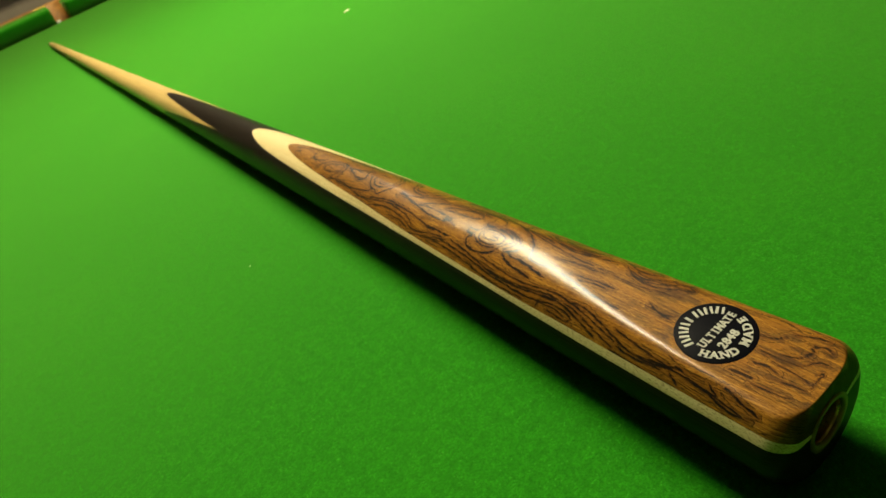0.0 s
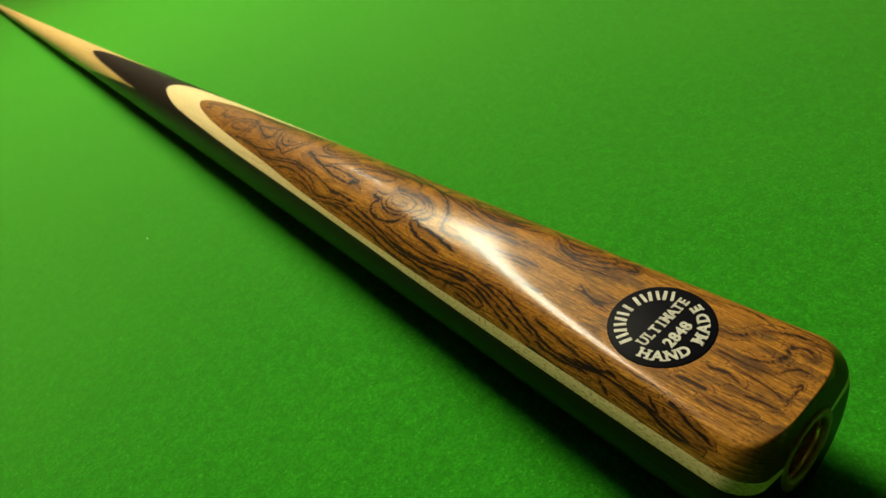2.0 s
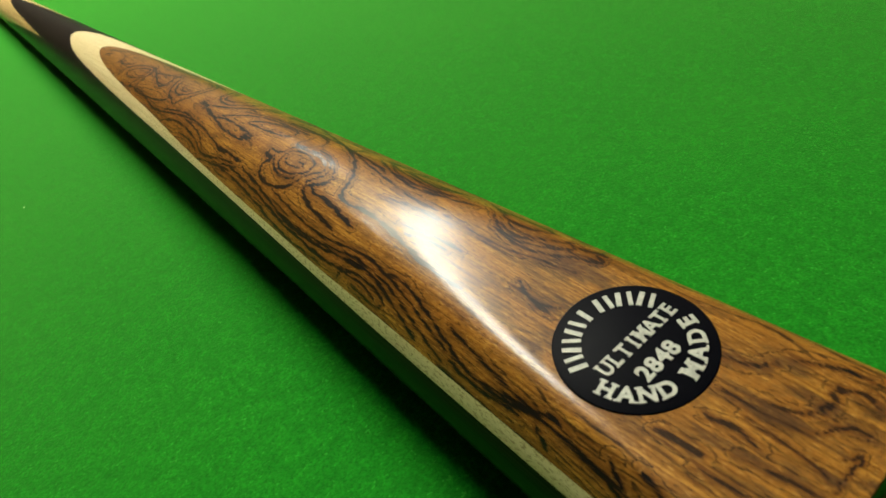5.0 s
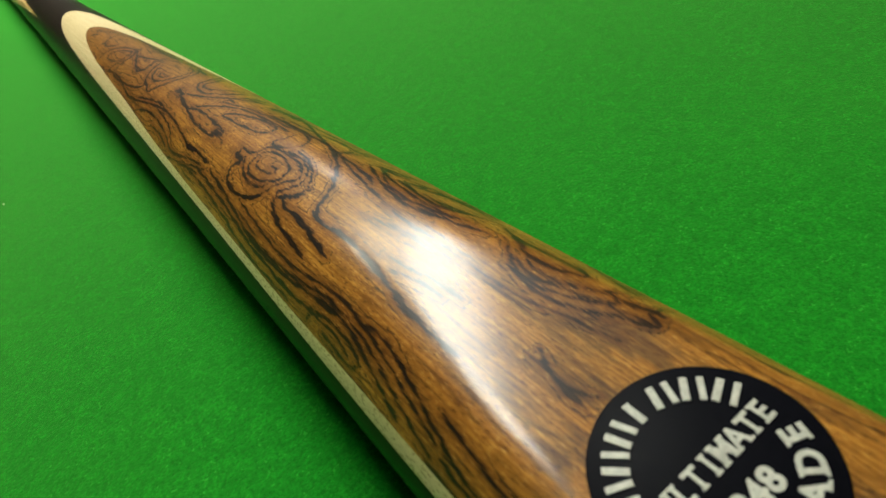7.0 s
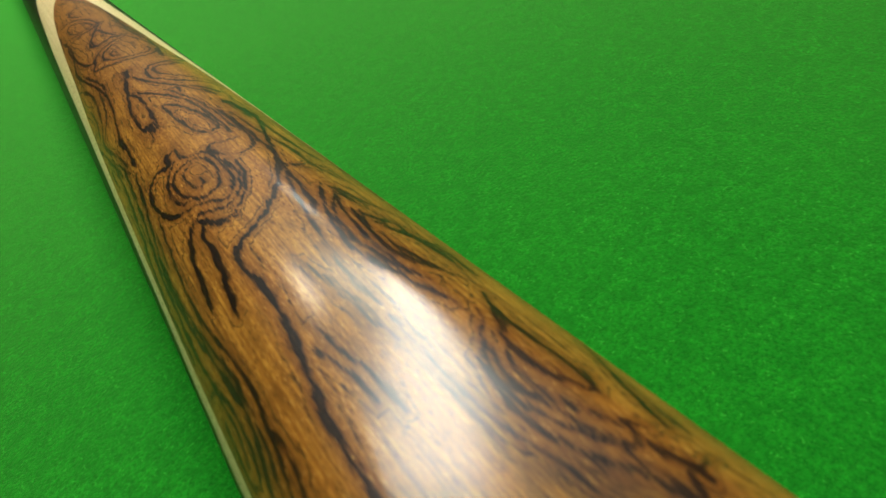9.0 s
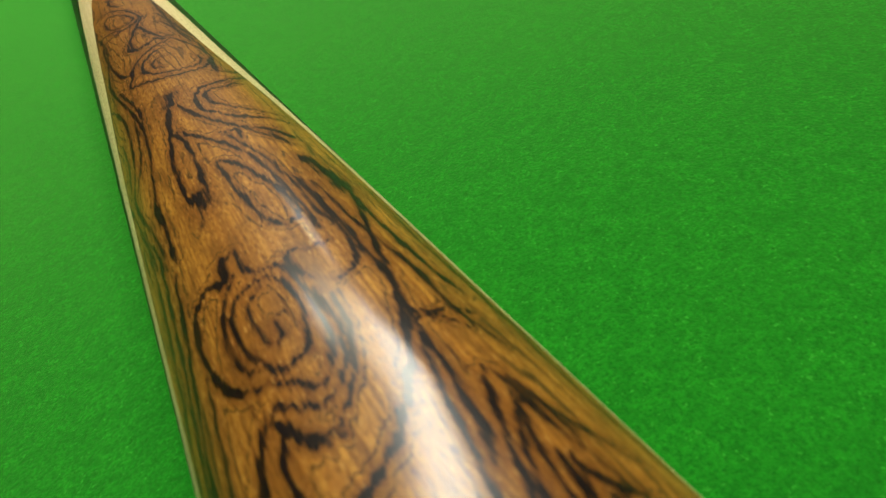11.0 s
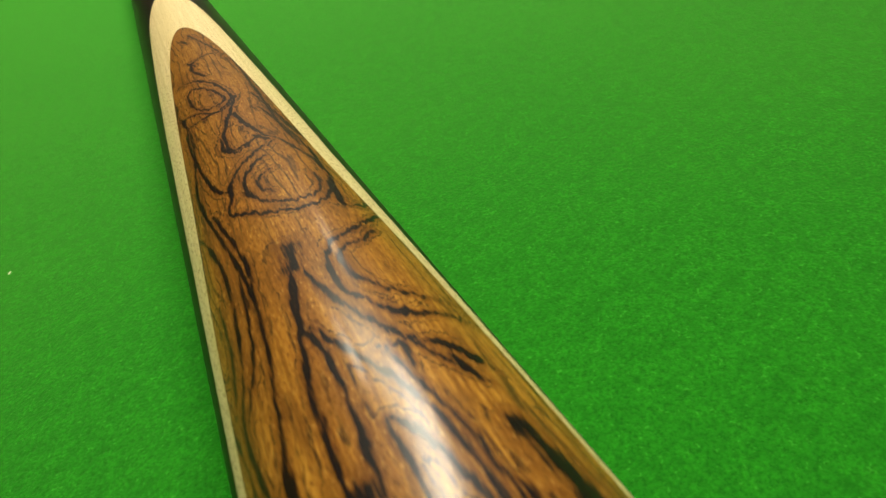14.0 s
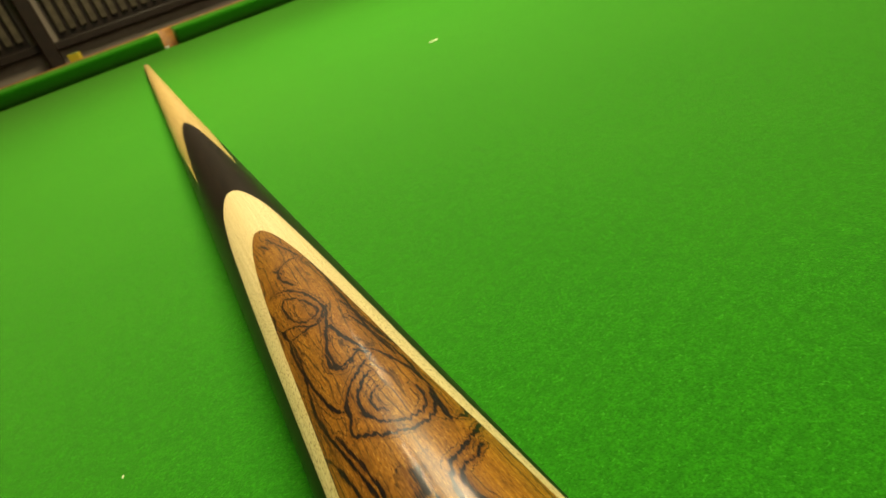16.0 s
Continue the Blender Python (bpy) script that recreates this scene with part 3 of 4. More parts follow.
def cue_stations(step=0.002, turns=20):
    """Stations along the cue: place, inset of the rounded edge, shrink over the end face."""
    out = [(BUTT_END, ROUND, s) for s in (0.0, 0.25, 0.5, 0.75)]
    for i in range(turns + 1):
        q = math.pi / 2 * i / turns
        out.append((BUTT_END + ROUND * (1 - math.cos(q)), ROUND * (1 - math.sin(q)), 1.0))
    y = BUTT_END + ROUND
    while y < 0.29:
        y += step
        out.append((min(y, 0.29), 0.0, 1.0))
    return out


def half_angle(height, radius):
    return math.acos(max(-1.0, min(1.0, height / max(radius, 1e-6))))


def cue_normal(y, a, inset, shrink):
    if shrink < 1.0:
        return Vector((0, -1, 0))
    e = 1e-4
    da = cue_point(y, a + e * 5, inset) - cue_point(y, a - e * 5, inset)
    if inset > 0:
        q = math.asin(min(1.0, max(0.0, 1 - inset / ROUND)))
        lo, hi = (cue_point(BUTT_END + ROUND * (1 - math.cos(p)), a, ROUND * (1 - math.sin(p))) for p in (max(q - 0.02, 0.0), min(q + 0.02, math.pi / 2)))
        n = da.cross(hi - lo).normalized()
        return n if n.dot(Vector((math.sin(a), -0.5, math.cos(a)))) > 0 else -n
    dy = cue_point(y + e, a) - cue_point(y - e, a)
    n = da.cross(dy).normalized()
    return n if n.dot(Vector((math.sin(a), 0, math.cos(a)))) > 0 else -n


def cue_strip(stations, lower, upper, steps):
    """A strip of the cue's skin between two angles, given at each station."""
    verts, uvs, normals, faces = [], [], [], []
    for y, inset, shrink in stations:
        a0, a1 = lower(y, inset, shrink), upper(y, inset, shrink)
        for i in range(steps + 1):
            a = a0 + (a1 - a0) * i / steps
            verts.append(cue_point(y, a, inset, shrink))
            normals.append(cue_normal(y, a, inset, shrink))
            uvs.append((cue_radius(max(y, 0)) * (a if a < math.pi * 1.2 else a - 2 * math.pi), y - inset if shrink == 1.0 else y - ROUND - (1 - shrink) * 0.008))
    w = steps + 1
    for j in range(len(stations) - 1):
        for i in range(steps):
            faces.append((j * w + i, j * w + i + 1, (j + 1) * w + i + 1, (j + 1) * w + i))
    return verts, faces, uvs, normals


def join(*strips):
    verts, faces, uvs, normals = [], [], [], []
    for v, f, u, n in strips:
        k = len(verts)
        verts += v
        uvs += u
        normals += n
        faces += [tuple(i + k for i in face) for face in f]
    return verts, faces, uvs, normals


def skin(name, strips, material, parent, label=""):
    verts, faces, uvs, normals = join(*strips)
    return link(name, verts, faces, material, parent, label, True, uvs, normals)


def local_radius(y, inset, shrink):
    return cue_radius(max(y, 0.0))


def lean(y):
    """How much further the splice reaches down on one side, towards the butt."""
    s = max(0.0, min(1.0, (0.160 - y) / 0.06))
    return radians(6.5) * s * s * (3 - 2 * s)


def rose_half(y, inset, shrink):
    return 0.0 if y >= ROSEWOOD_TIP else half_angle(rosewood_cut(y), local_radius(y, inset, shrink))


def veneer_half(y, inset, shrink):
    return 0.0 if y >= VENEER_TIP else half_angle(veneer_cut(y), local_radius(y, inset, shrink))


def ebony_half(y):
    return min(math.pi / 4, half_angle(ebony_cut(y), cue_radius(y)))


def tip_stations(start, end, count=24):
    """Stations that crowd towards a rounded splice tip."""
    return [(end - (end - start) * (1 - i / count) ** 2, 0.0, 1.0) for i in range(count + 1)]


def build_cue():
    cue = tagged(new("snooker_cue"), "ash snooker cue with ebony and figured rosewood splices on green cloth", "snooker cue")
    base = cue_stations()
    t = SPLICE_TURN
    rose = [s for s in base if s[0] < ROSEWOOD_TIP - 0.03] + tip_stations(ROSEWOOD_TIP - 0.03, ROSEWOOD_TIP)
    dense = [s for s in cue_stations(0.0004, 44) if s[0] < ROSEWOOD_TIP - 0.03] + tip_stations(ROSEWOOD_TIP - 0.03, ROSEWOOD_TIP, 130)
    strip = cue_strip(dense, lambda *s: t - rose_half(*s), lambda *s: t + rose_half(*s) + lean(s[0]), 160)
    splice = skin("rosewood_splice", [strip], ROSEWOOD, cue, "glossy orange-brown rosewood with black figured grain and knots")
    figure = splice.data.attributes.new("vein", "FLOAT", "POINT")
    figure.data.foreach_set("value", vein_distance(np.array(strip[2]) * 1000.0).astype(np.float32))
    ven = [s for s in rose if s[0] < ROSEWOOD_TIP] + [(ROSEWOOD_TIP, 0.0, 1.0)] + [s for s in base if ROSEWOOD_TIP < s[0] < VENEER_TIP - 0.03] + tip_stations(VENEER_TIP - 0.03, VENEER_TIP)
    skin("maple_veneer", [cue_strip(ven, lambda *s: t - veneer_half(*s), lambda *s: t - rose_half(*s), 14),
                          cue_strip(ven, lambda *s: t + rose_half(*s) + lean(s[0]), lambda *s: t + veneer_half(*s) + lean(s[0]), 14)], MAPLE, cue, "thin pale maple veneer outlining the rosewood")
    low = [s for s in ven if s[0] < VENEER_TIP] + [(VENEER_TIP, 0.0, 1.0), (0.283, 0.0, 1.0), (0.295, 0.0, 1.0), (0.31, 0.0, 1.0), (EBONY_V, 0.0, 1.0)]
    points = [(EBONY_V + (EBONY_TIP - EBONY_V) * (1 - (1 - i / 30) ** 2), 0.0, 1.0) for i in range(31)]
    skin("ebony_butt", [cue_strip(low, lambda *s: t + veneer_half(*s) + lean(s[0]), lambda *s: t + 2 * math.pi - veneer_half(*s), 72)], EBONY, cue, "polished black ebony round the butt")
    for k in range(4):
        mid = t + k * math.pi / 2
        skin("ebony_point", [cue_strip(points, lambda y, i, s, mid=mid: mid - ebony_half(y), lambda y, i, s, mid=mid: mid + ebony_half(y), 18)], EBONY, cue, "long black ebony splice point")
    strips = []
    for k in range(4):
        mid = t + (k + 0.5) * math.pi / 2
        strips.append(cue_strip(points, lambda y, i, s, mid=mid: mid - (math.pi / 4 - ebony_half(y)), lambda y, i, s, mid=mid: mid + (math.pi / 4 - ebony_half(y)), 18))
    far = [(EBONY_TIP + (1.414 - EBONY_TIP) * i / 40, 0.0, 1.0) for i in range(41)]
    strips.append(cue_strip(far, lambda *s: t, lambda *s: t + 2 * math.pi, 72))
    skin("ash_shaft", strips, ASH, cue, "pale straight-grained ash shaft")
    for name, a, b, mat, label in (("ferrule", 1.414, 1.4235, BRASS, "thin brass ferrule"), ("tip", 1.4235, CUE_LENGTH, TIP_LEATHER, "small domed chalked leather tip")):
        r0, r1 = cue_radius(a), cue_radius(b)
        prof = [(r0, a), (r1, b), (0.0005, b)] if name == "ferrule" else [(r0, a), (r0, a + 0.004), (r0 * 0.8, a + 0.007), (r0 * 0.4, a + 0.0087), (0.0003, CUE_LENGTH)]
        bm = lathe(bmesh.new(), prof, 32, Matrix.Translation((0, 0, cue_axis(1.422))) @ Matrix.Rotation(-math.pi / 2, 4, "X"))
        part(name, bm, mat, cue, label, True)
    # threaded brass joint in the butt's end
    m = Matrix.Translation((0, BUTT_END, cue_axis(0))) @ Matrix.Rotation(-math.pi / 2, 4, "X")
    prof = [(HOLE_R + 0.0002, 0.0004), (HOLE_R + 0.0002, -0.0002), (0.0049, -0.0002), (0.0046, 0.0002), (0.0046, 0.0006)]
    part("joint_collar", lathe(bmesh.new(), prof, 40, m), BRASS_DULL, cue, "dull brown brass collar round the joint", True)
    prof = [(0.0046, 0.0003)]
    for i in range(10):
        prof += [(0.0046, 0.0005 + i * 0.0008), (0.0041, 0.0009 + i * 0.0008)]
    prof += [(0.0041, 0.0086), (0.0002, 0.0086)]
    part("brass_joint", lathe(bmesh.new(), prof, 40, m), BRASS, cue, "threaded brass joint socket in the butt end", True)
    return cue


# where the slab serifs sit on each capital: bottom and top, left, middle and right
SERIFS = {"A": ("bl", "br"), "D": ("bl", "tl"), "E": ("bl", "tl"), "H": ("bl", "br", "tl", "tr"), "I": ("bm", "tm"), "L": ("bl", "tl"),
          "M": ("bl", "br", "tl", "tr"), "N": ("bl", "tl", "tr"), "T": ("bm",), "U": ("tl", "tr")}


def letters(text, size, place_of, parent, weight, squeeze=1.0):
    """Raised slab-serif letters of the badge; place_of gives each one's pose."""
    data = bpy.data.curves.new("letter", "FONT")
    data.align_x, data.align_y, data.size, data.extrude, data.offset = "CENTER", "CENTER", size, 0.00005, weight
    for i, ch in enumerate(text):
        if ch == " ":
            continue
        data.body = ch
        probe = new("letter", data)
        bpy.context.view_layer.update()
        shape = bpy.data.meshes.new_from_object(probe.evaluated_get(bpy.context.evaluated_depsgraph_get()))
        bpy.data.objects.remove(probe)
        bm = bmesh.new()
        bm.from_mesh(shape)
        bpy.data.meshes.remove(shape)
        xs, ys = [v.co.x for v in bm.verts], [v.co.y for v in bm.verts]
        stroke = 0.10 * size + weight
        for spot in SERIFS.get(ch, ()):
            y = min(ys) + stroke * 0.35 if spot[0] == "b" else max(ys) - stroke * 0.35
            x = {"l": min(xs) + stroke * 0.6, "m": (min(xs) + max(xs)) / 2, "r": max(xs) - stroke * 0.6}[spot[1]]
            box(bm, (x, y, 0), (stroke * 2.3, stroke * 0.75, 0.00011))
        bmesh.ops.scale(bm, vec=(squeeze, 1, 1), verts=bm.verts)
        mesh = bpy.data.meshes.new("letter")
        bm.to_mesh(mesh)
        bm.free()
        mesh.materials.append(BADGE_INK)
        ob = new("letter", mesh)
        ob.parent = parent
        ob.matrix_basis = place_of(i)


def build_badge(cue):
    y0 = 0.0217
    slope = math.atan(0.045 - (BUTT_R - TIP_R) / CUE_LENGTH)
    m = Matrix.Translation((0, y0, cue_axis(y0))) @ Matrix.Rotation(FLAT_TURN, 4, "Y") @ Matrix.Translation((0.00003, 0, flat_height(y0))) @ Matrix.Rotation(slope, 4, "X") @ Matrix.Rotation(radians(-5), 4, "Z")
    bm = lathe(bmesh.new(), [(0.0075, -0.0004), (0.0075, 0.00003), (0.00738, 0.00010), (0.0001, 0.00010)], 64)
    badge = part("badge", bm, BADGE_BLACK, cue, "round black badge with pale lettering", True)
    badge.matrix_basis = m
    top = 0.00014

    def on_arc(start, step, radius, inward):
        def at(i):
            a = radians(start + step * i)
            turn = a - math.pi / 2 if not inward else a + math.pi / 2
            return Matrix.Translation((radius * math.cos(a), radius * math.sin(a), top)) @ Matrix.Rotation(turn, 4, "Z")
        return at

    letters("HAND", 0.0022, on_arc(198, 18.0, 0.0057, True), badge, 0.00008)
    letters("MADE", 0.0022, on_arc(283, 19.5, 0.0057, True), badge, 0.00008)
    tilt = Matrix.Rotation(radians(4), 4, "Z")
    letters("ULTIMATE", 0.0022, lambda i: tilt @ Matrix.Translation((-0.0038 + 0.00130 * i, 0.0000, top)), badge, 0.00006, 0.85)
    letters("2848", 0.0023, lambda i: tilt @ Matrix.Translation((-0.0020 + 0.00125 * i, -0.0029, top)), badge, 0.00008)
    # the maker's name on the upper arc: plain bars
    at = on_arc(158, -21.5, 0.0056, False)
    for i in range(7):
        bm = bmesh.new()
        wide = 0.0005 if i == 3 else 0.00110
        box(bm, (-wide / 2, 0, 0), (0.00052, 0.0018, 0.00012))
        if i != 3:
            box(bm, (wide / 2, 0, 0), (0.00045, 0.0018, 0.00012))
        ob = part("letter_bar", bm, BADGE_INK, badge)
        ob.matrix_basis = at(i)
    return badge


# ---- the table: its long side runs along LONG, its cushion's nose starts at the middle pocket ----
LONG = Vector((-1.0, -0.06, 0)).normalized()
ACROSS = Vector((LONG.y, -LONG.x, 0))
POCKET = Vector((0.062, 1.940, 0))
TABLE = Matrix(((LONG.x, ACROSS.x, 0, POCKET.x), (LONG.y, ACROSS.y, 0, POCKET.y), (0, 0, 1, 0), (0, 0, 0, 1)))   # along, across, up
GAP = 0.058
HALF_LONG, WIDTH = 1.95, 2.25
MID = -GAP / 2


def sweep(path, profile):
    """Sweep a profile of (out, up) along a plan path of (place, outward)."""
    bm = bmesh.new()
    rings = [[bm.verts.new(TABLE @ (Vector((p[0], p[1], 0)) + Vector((o[0], o[1], 0)) * a + Vector((0, 0, b)))) for a, b in profile] for p, o in path]
    for r, s in zip(rings, rings[1:]):
        for i in range(len(profile) - 1):
            bm.faces.new((r[i], s[i], s[i + 1], r[i + 1]))
    bm.faces.new(rings[0])
    bm.faces.new(rings[-1][::-1])
    return bm


CUSHION = [(0.052, 0.0), (0.024, 0.0), (0.012, 0.018), (0.0015, 0.030), (0.0, 0.035), (0.0015, 0.0385), (0.010, 0.0405), (0.035, 0.0445), (0.052, 0.046), (0.052, 0.0)]


def side_cushion(start, end, across, outward, table, jaw_start=True, jaw_end=True):
    """A cushion along the table from start to end, its jaws curving into the pockets."""
    path = []
    r = 0.012
    sign = 1 if end > start else -1
    if jaw_start:
        for i in range(6, 0, -1):
            q = radians(88) * i / 6
            path.append(((start + sign * r * (1 - math.sin(q)), across + outward * r * (1 - math.cos(q))), (0, outward)))
    steps = 24
    for i in range(steps + 1):
        path.append(((start + sign * r + (end - start - 2 * sign * r) * i / steps, across), (0, outward)))
    if jaw_end:
        for i in range(1, 7):
            q = radians(88) * i / 6
            path.append(((end - sign * r * (1 - math.sin(q)), across + outward * r * (1 - math.cos(q))), (0, outward)))
    return part("cushion", sweep(path, CUSHION), BAIZE, table, "green cloth-covered rubber cushion", True)


def build_table():
    table = tagged(new("snooker_table"), "full-size snooker table with green cloth, mahogany rails and leather pockets", "snooker table")
    lo, hi = MID - HALF_LONG, MID + HALF_LONG
    # slate bed under cloth
    n_along, n_across = 72, 36
    verts, faces = [], []
    for i in range(n_along + 1):
        for j in range(n_across + 1):
            a = lo - 0.03 + (hi - lo + 0.06) * i / n_along
            b = -WIDTH - 0.03 + (WIDTH + 0.06) * j / n_across
            verts.append(TABLE @ Vector((a, b, 0.0003)))
    for i in range(n_along):
        for j in range(n_across):
            k = i * (n_across + 1) + j
            faces.append((k, k + 1, k + n_across + 2, k + n_across + 1)[::-1])
    link("bed_cloth", verts, faces, BAIZE, table, "smooth napped green baize over the slate")
    bm = box(bmesh.new(), (MID, -WIDTH / 2, -0.03), (hi - lo + 0.06, WIDTH + 0.06, 0.056))
    bmesh.ops.transform(bm, matrix=TABLE, verts=bm.verts)
    part("slate_bed", bm, DARK_WOOD, table, "slate bed")
    for across, outward in ((0.0, 1), (-WIDTH, -1)):
        side_cushion(-0.008, hi - 0.06, across, outward, table)
        side_cushion(0.010 - GAP, lo + 0.06, across, outward, table)
    # rails
    for across, outward in ((0.0, 1), (-WIDTH, -1)):
        for a, b in ((0.01, hi + 0.05), (-GAP - 0.01, lo - 0.05)):
            bm = box(bmesh.new(), ((a + b) / 2, across + outward * 0.113, -0.0505), (abs(b - a), 0.120, 0.196), bevel=0.006)
            bmesh.ops.transform(bm, matrix=TABLE, verts=bm.verts)
            part("rail", bm, MAHOGANY, table, "polished mahogany rail")
    for end, sign in ((hi, 1), (lo, -1)):
        bm = bmesh.new()
        path = [((end, -WIDTH + 0.06 + (WIDTH - 0.12) * i / 16), (sign, 0)) for i in range(17)]
        part("cushion", sweep(path, CUSHION), BAIZE, table, "green cloth-covered rubber cushion", True)
        bm = box(bm, (end + sign * 0.113, -WIDTH / 2, -0.0505), (0.120, WIDTH - 0.12, 0.196), bevel=0.006)
        bmesh.ops.transform(bm, matrix=TABLE, verts=bm.verts)
        part("rail", bm, MAHOGANY, table, "polished mahogany rail")
    # middle pockets
    for across, outward in ((0.0, 1), (-WIDTH, -1)):
        c = Vector((MID, across + outward * 0.062, 0))
        bm = bmesh.new()
        inner, outer = [], []
        for i in range(25):
            q = math.pi * i / 24
            for radius, z, keep in ((0.046, 0.044, inner), (0.062, 0.048, outer)):
                keep.append(c + Vector((radius * math.cos(q), outward * radius * math.sin(q), z)))
        drop = Vector((0, 0, -0.055))
        rows = [[bm.verts.new(TABLE @ p) for p in ring] for ring in ([p + drop for p in inner], inner, outer, [p + drop for p in outer])]
        for r, s in zip(rows, rows[1:]):
            for i in range(24):
                bm.faces.new((r[i], r[i + 1], s[i + 1], s[i]))
        part("pocket_leather", bm, LEATHER, table, "tan leather pocket lip", True)
        bm = bmesh.new()
        lathe(bm, [(0.045, -0.012), (0.045, -0.09), (0.03, -0.16), (0.001, -0.17)], 24, TABLE @ Matrix.Translation(c))
        part("pocket_net", bm, IVORY, table, "pale pocket net")
        bm = box(bmesh.new(), (0.004, across + outward * 0.085, 0.0450), (0.036, 0.024, 0.006), bevel=0.002)
        bmesh.ops.transform(bm, matrix=TABLE, verts=bm.verts)
        part("pocket_plate", bm, BRASS_WORN, table, "small brass pocket plate")
        bm = box(bmesh.new(), (-0.012, across + outward * 0.020, 0.0035), (0.011, 0.008, 0.0064), bevel=0.002)
        bmesh.ops.transform(bm, matrix=TABLE, verts=bm.verts)
        part("pocket_liner", bm, IVORY, table, "white pocket liner")
    for a in (lo + 0.05, MID, hi - 0.05):
        for b in (-WIDTH - 0.02, 0.02):
            bm = lathe(bmesh.new(), [(0.06, -0.86), (0.065, -0.80), (0.045, -0.76), (0.07, -0.55), (0.055, -0.35), (0.075, -0.22), (0.075, -0.058)], 20, TABLE @ Matrix.Translation((a, b, 0)), True)
            part("leg", bm, MAHOGANY, table, "turned mahogany leg", True)
    return table


def build_chalk():
    bm = box(bmesh.new(), (0, 0, 0.0115), (0.027, 0.027, 0.023), bevel=0.0015)
    chalk = tagged(new("chalk_cube"), "cube of cue chalk in a yellow wrapper on the rail", "chalk")
    chalk.matrix_basis = TABLE @ Matrix.Translation((0.200, 0.095, 0.0432)) @ Matrix.Rotation(0.3, 4, "Z")
    part("wrapper", bm, YELLOW_PAPER, chalk)
    part("chalk_top", lathe(bmesh.new(), [(0.0125, 0.0229), (0.0125, 0.0236), (0.009, 0.0238), (0.004, 0.0233), (0.0002, 0.0231)], 24), CHALK, chalk, "worn hollow of green chalk", True)


def build_lint():
    for x, y, length, width, turn in ((-0.0463, 0.2013, 0.0006, 0.00028, -1.85), (0.1818, 0.5105, 0.0042, 0.0013, 0.1)):
        bm = bmesh.new()
        bmesh.ops.create_icosphere(bm, subdivisions=2, radius=1.0)
        for v in bm.verts:
            along = v.co.x
            v.co = Vector((along * length, (v.co.y * (1 - 0.4 * along) + 0.5 * along * along) * width, (v.co.z + 0.9) * width * 0.5))
            v.co += Vector((random.uniform(-1, 1), random.uniform(-1, 1), random.uniform(0, 0.4))) * width * 0.2
        bm.transform(Matrix.Translation((x, y, 0.0001)) @ Matrix.Rotation(turn, 4, "Z"))
        tagged(part("lint_fleck", bm, LINT), "tiny pale fleck of lint on the green cloth", "lint", group="lint on the cloth")


# ---- the room ----
FLOOR_Z, ROOM_H = -0.86, 2.9
ROOM = (-3.4, 3.4, -4.3, 2.06)       # along from, along to, across from, across to


def room_box(name, lo, hi, material, label, category):
    c = [(a + b) / 2 for a, b in zip(lo, hi)]
    bm = box(bmesh.new(), c, [b - a for a, b in zip(lo, hi)])
    bmesh.ops.transform(bm, matrix=TABLE, verts=bm.verts)
    return tagged(part(name, bm, material), label, category, kind="structure")


def build_room():
    a0, a1, b0, b1 = ROOM
    top = FLOOR_Z + ROOM_H
    room_box("floor", (a0, b0, FLOOR_Z - 0.1), (a1, b1, FLOOR_Z), CARPET, "dark carpeted floor", "floor")
    room_box("ceiling", (a0, b0, top), (a1, b1, top + 0.1), CEILING_PAINT, "plain cream ceiling", "ceiling")
    room_box("wall_north", (a1, b0, FLOOR_Z), (a1 + 0.12, b1, top), PLASTER, "grey plastered wall with dark trim", "wall")
    room_box("wall_south", (a0 - 0.12, b0, FLOOR_Z), (a0, b1, top), PLASTER, "plain grey plastered wall", "wall")
    room_box("wall_east", (a0, b1, FLOOR_Z), (a1, b1 + 0.12, top), PLASTER, "plain grey plastered wall", "wall")
    room_box("wall_west", (a0, b0 - 0.12, FLOOR_Z), (a1, b0, top), PLASTER, "plain grey plastered wall", "wall")


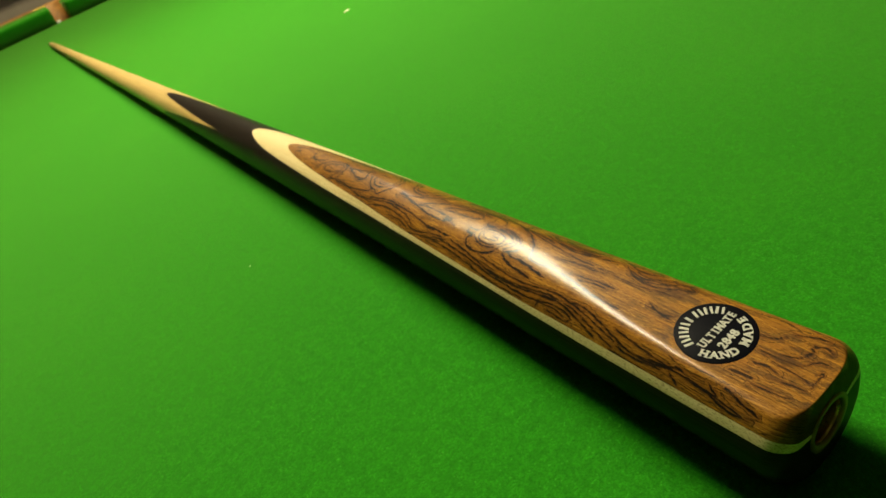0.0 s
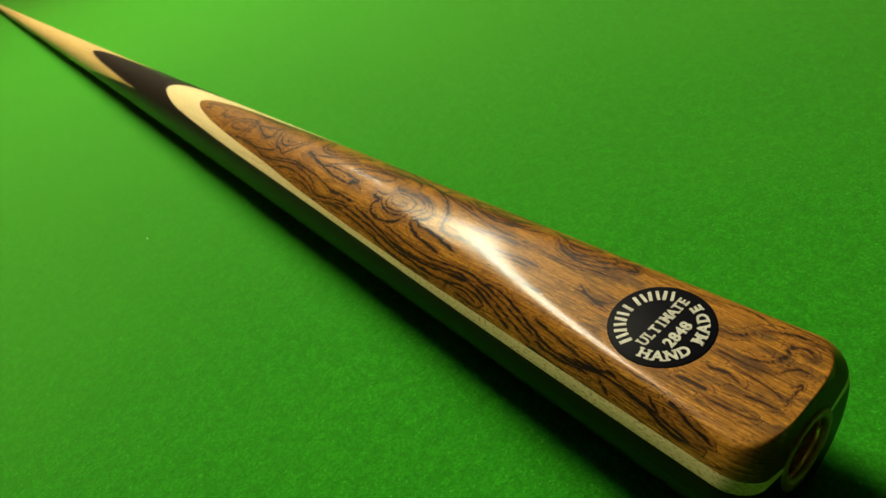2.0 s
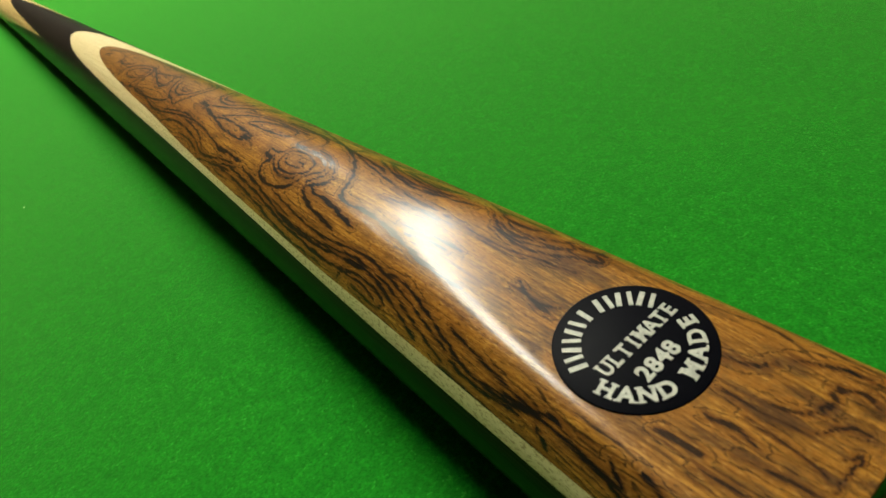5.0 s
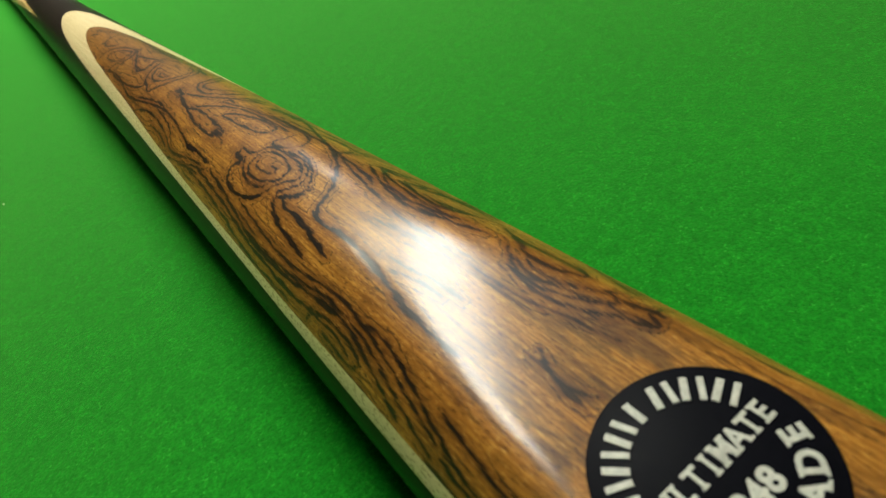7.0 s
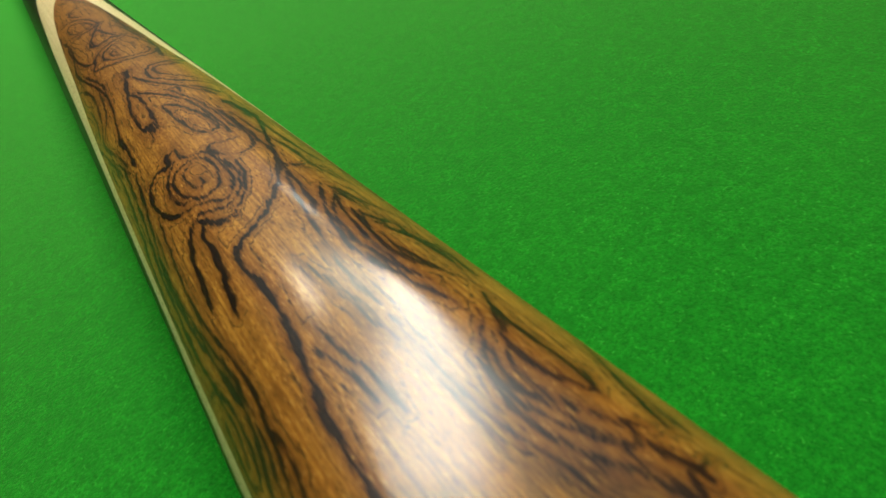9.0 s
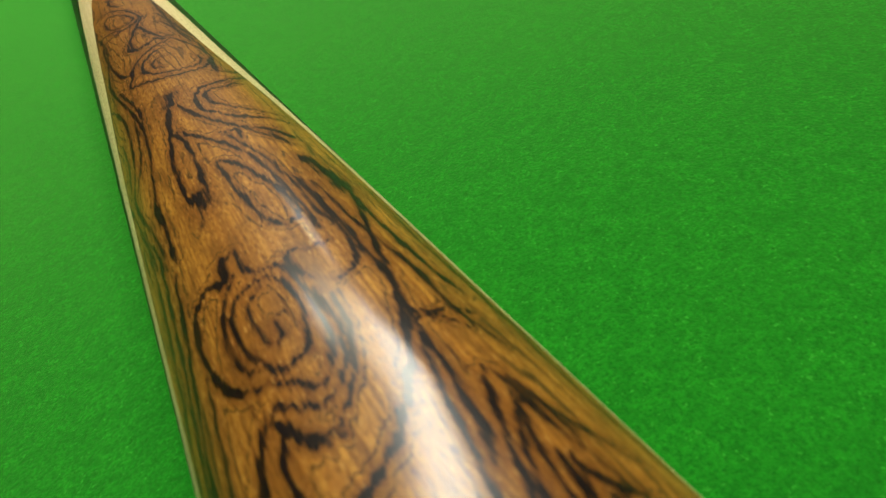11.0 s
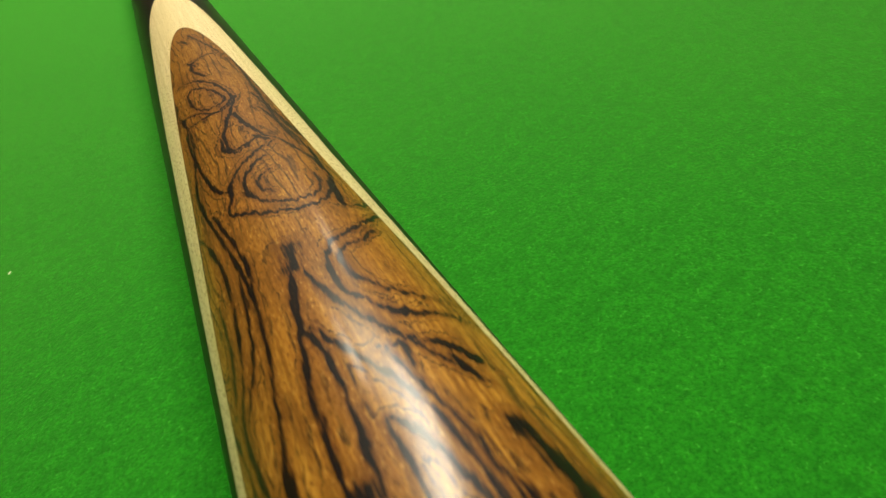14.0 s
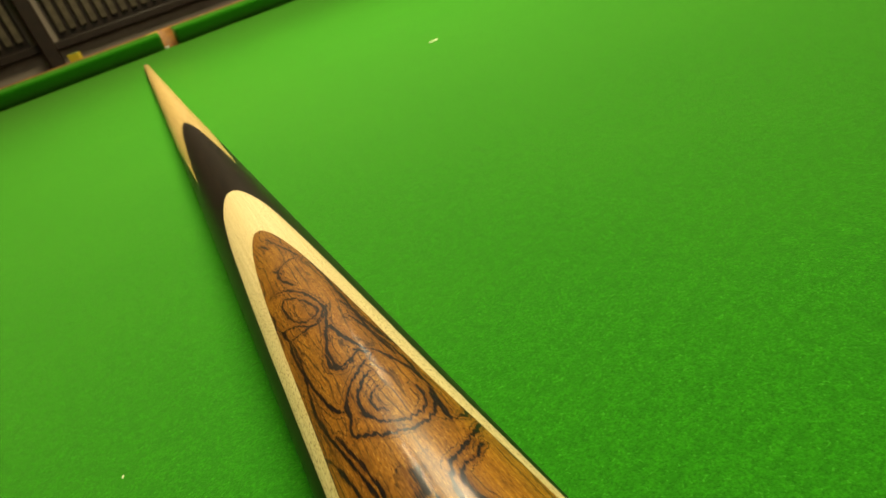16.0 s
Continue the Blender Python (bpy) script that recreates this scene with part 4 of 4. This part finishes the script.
def build_slat_panels():
    """Dark panels of upright slats on the far wall, over a dark ledge."""
    b = ROOM[3]
    proto = None
    for a0, a1, z0 in ((-1.10, 0.24, 0.135), (0.38, 1.75, 0.150)):
        panel = tagged(new("slatted_panel"), "dark wall panel of upright weathered slats over a ledge", "wall panel", group="slatted panels")
        panel.matrix_world = TABLE
        part("backing", box(bmesh.new(), ((a0 + a1) / 2, b - 0.012, z0 + 0.55), (a1 - a0, 0.02, 1.1)), DARK_WOOD, panel)
        part("ledge", box(bmesh.new(), ((a0 + a1) / 2, b - 0.03, z0 - 0.022), (a1 - a0 + 0.1, 0.058, 0.04), bevel=0.006), DARK_WOOD, panel, "dark wooden ledge")
        count = int((a1 - a0) / 0.052)
        for i in range(count):
            if proto is None:
                proto = part("slat", box(bmesh.new(), (0, 0, 0.55), (0.031, 0.026, 1.06), bevel=0.005), SLAT_WOOD, panel)
                slat = proto
            else:
                slat = new("slat", proto.data)
                slat.parent = panel
            slat.matrix_basis = Matrix.Translation((a0 + 0.03 + i * (a1 - a0 - 0.06) / (count - 1), b - 0.036, z0 + 0.01)) @ Matrix.Rotation(random.uniform(-0.08, 0.08), 4, "Z")
    post = box(bmesh.new(), (0.31, b - 0.06, -0.1), (0.07, 0.118, 1.5), bevel=0.01)
    bmesh.ops.transform(post, matrix=TABLE, verts=post.verts)
    tagged(part("wall_post", post, DARK_WOOD), "dark wooden post between the slatted panels", "post")


def build_lamps():
    """The housings over the lights, hung from the ceiling, and those of the added fill lights."""
    top = FLOOR_Z + ROOM_H
    for x, y, z, w, d, turn, kind in ((0.25, 0.68, 0.797, 0.20, 0.82, -40, "tube_lamp"), (0.05, 0.975, 0.797, 0.10, 0.10, 0, "pendant_lamp"),
                                      (0.57, 1.60, 0.797, 0.16, 0.16, 0, "pendant_lamp")):
        lamp = tagged(new(kind), "black metal lamp shade hanging low over the snooker table", "lamp")
        lamp.matrix_basis = pose(x, y, 0, 0, 0, turn)
        bm = bmesh.new()
        ring = [(-1, -1), (1, -1), (1, 1), (-1, 1)]
        lower = [bm.verts.new((sx * w / 2, sy * d / 2, z)) for sx, sy in ring]
        upper = [bm.verts.new((sx * w / 2 * 0.75, sy * d / 2 * 0.75, z + 0.063)) for sx, sy in ring]
        for i in range(4):
            bm.faces.new((lower[i], lower[(i + 1) % 4], upper[(i + 1) % 4], upper[i]))
        bm.faces.new(upper)
        part("shade", bm, BLACK_METAL, lamp)
        part("cord", lathe(bmesh.new(), [(0.004, z + 0.058), (0.004, top)], 8), BLACK_METAL, lamp)
    # panels made up to house the two fill lights
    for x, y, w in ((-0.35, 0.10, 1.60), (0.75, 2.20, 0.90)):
        panel = tagged(new("fill_panel"), "white framed panel added on the ceiling round an unseen fill light", "ceiling light", group="ceiling lights")
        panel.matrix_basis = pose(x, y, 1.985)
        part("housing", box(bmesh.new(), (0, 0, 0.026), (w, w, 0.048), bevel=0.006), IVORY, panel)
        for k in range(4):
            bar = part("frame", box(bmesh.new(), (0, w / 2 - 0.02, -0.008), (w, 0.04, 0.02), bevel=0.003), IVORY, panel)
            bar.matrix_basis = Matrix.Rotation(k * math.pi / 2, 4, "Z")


build_room()
build_table()
cue = build_cue()
build_badge(cue)
build_chalk()
build_lint()
build_slat_panels()
build_lamps()
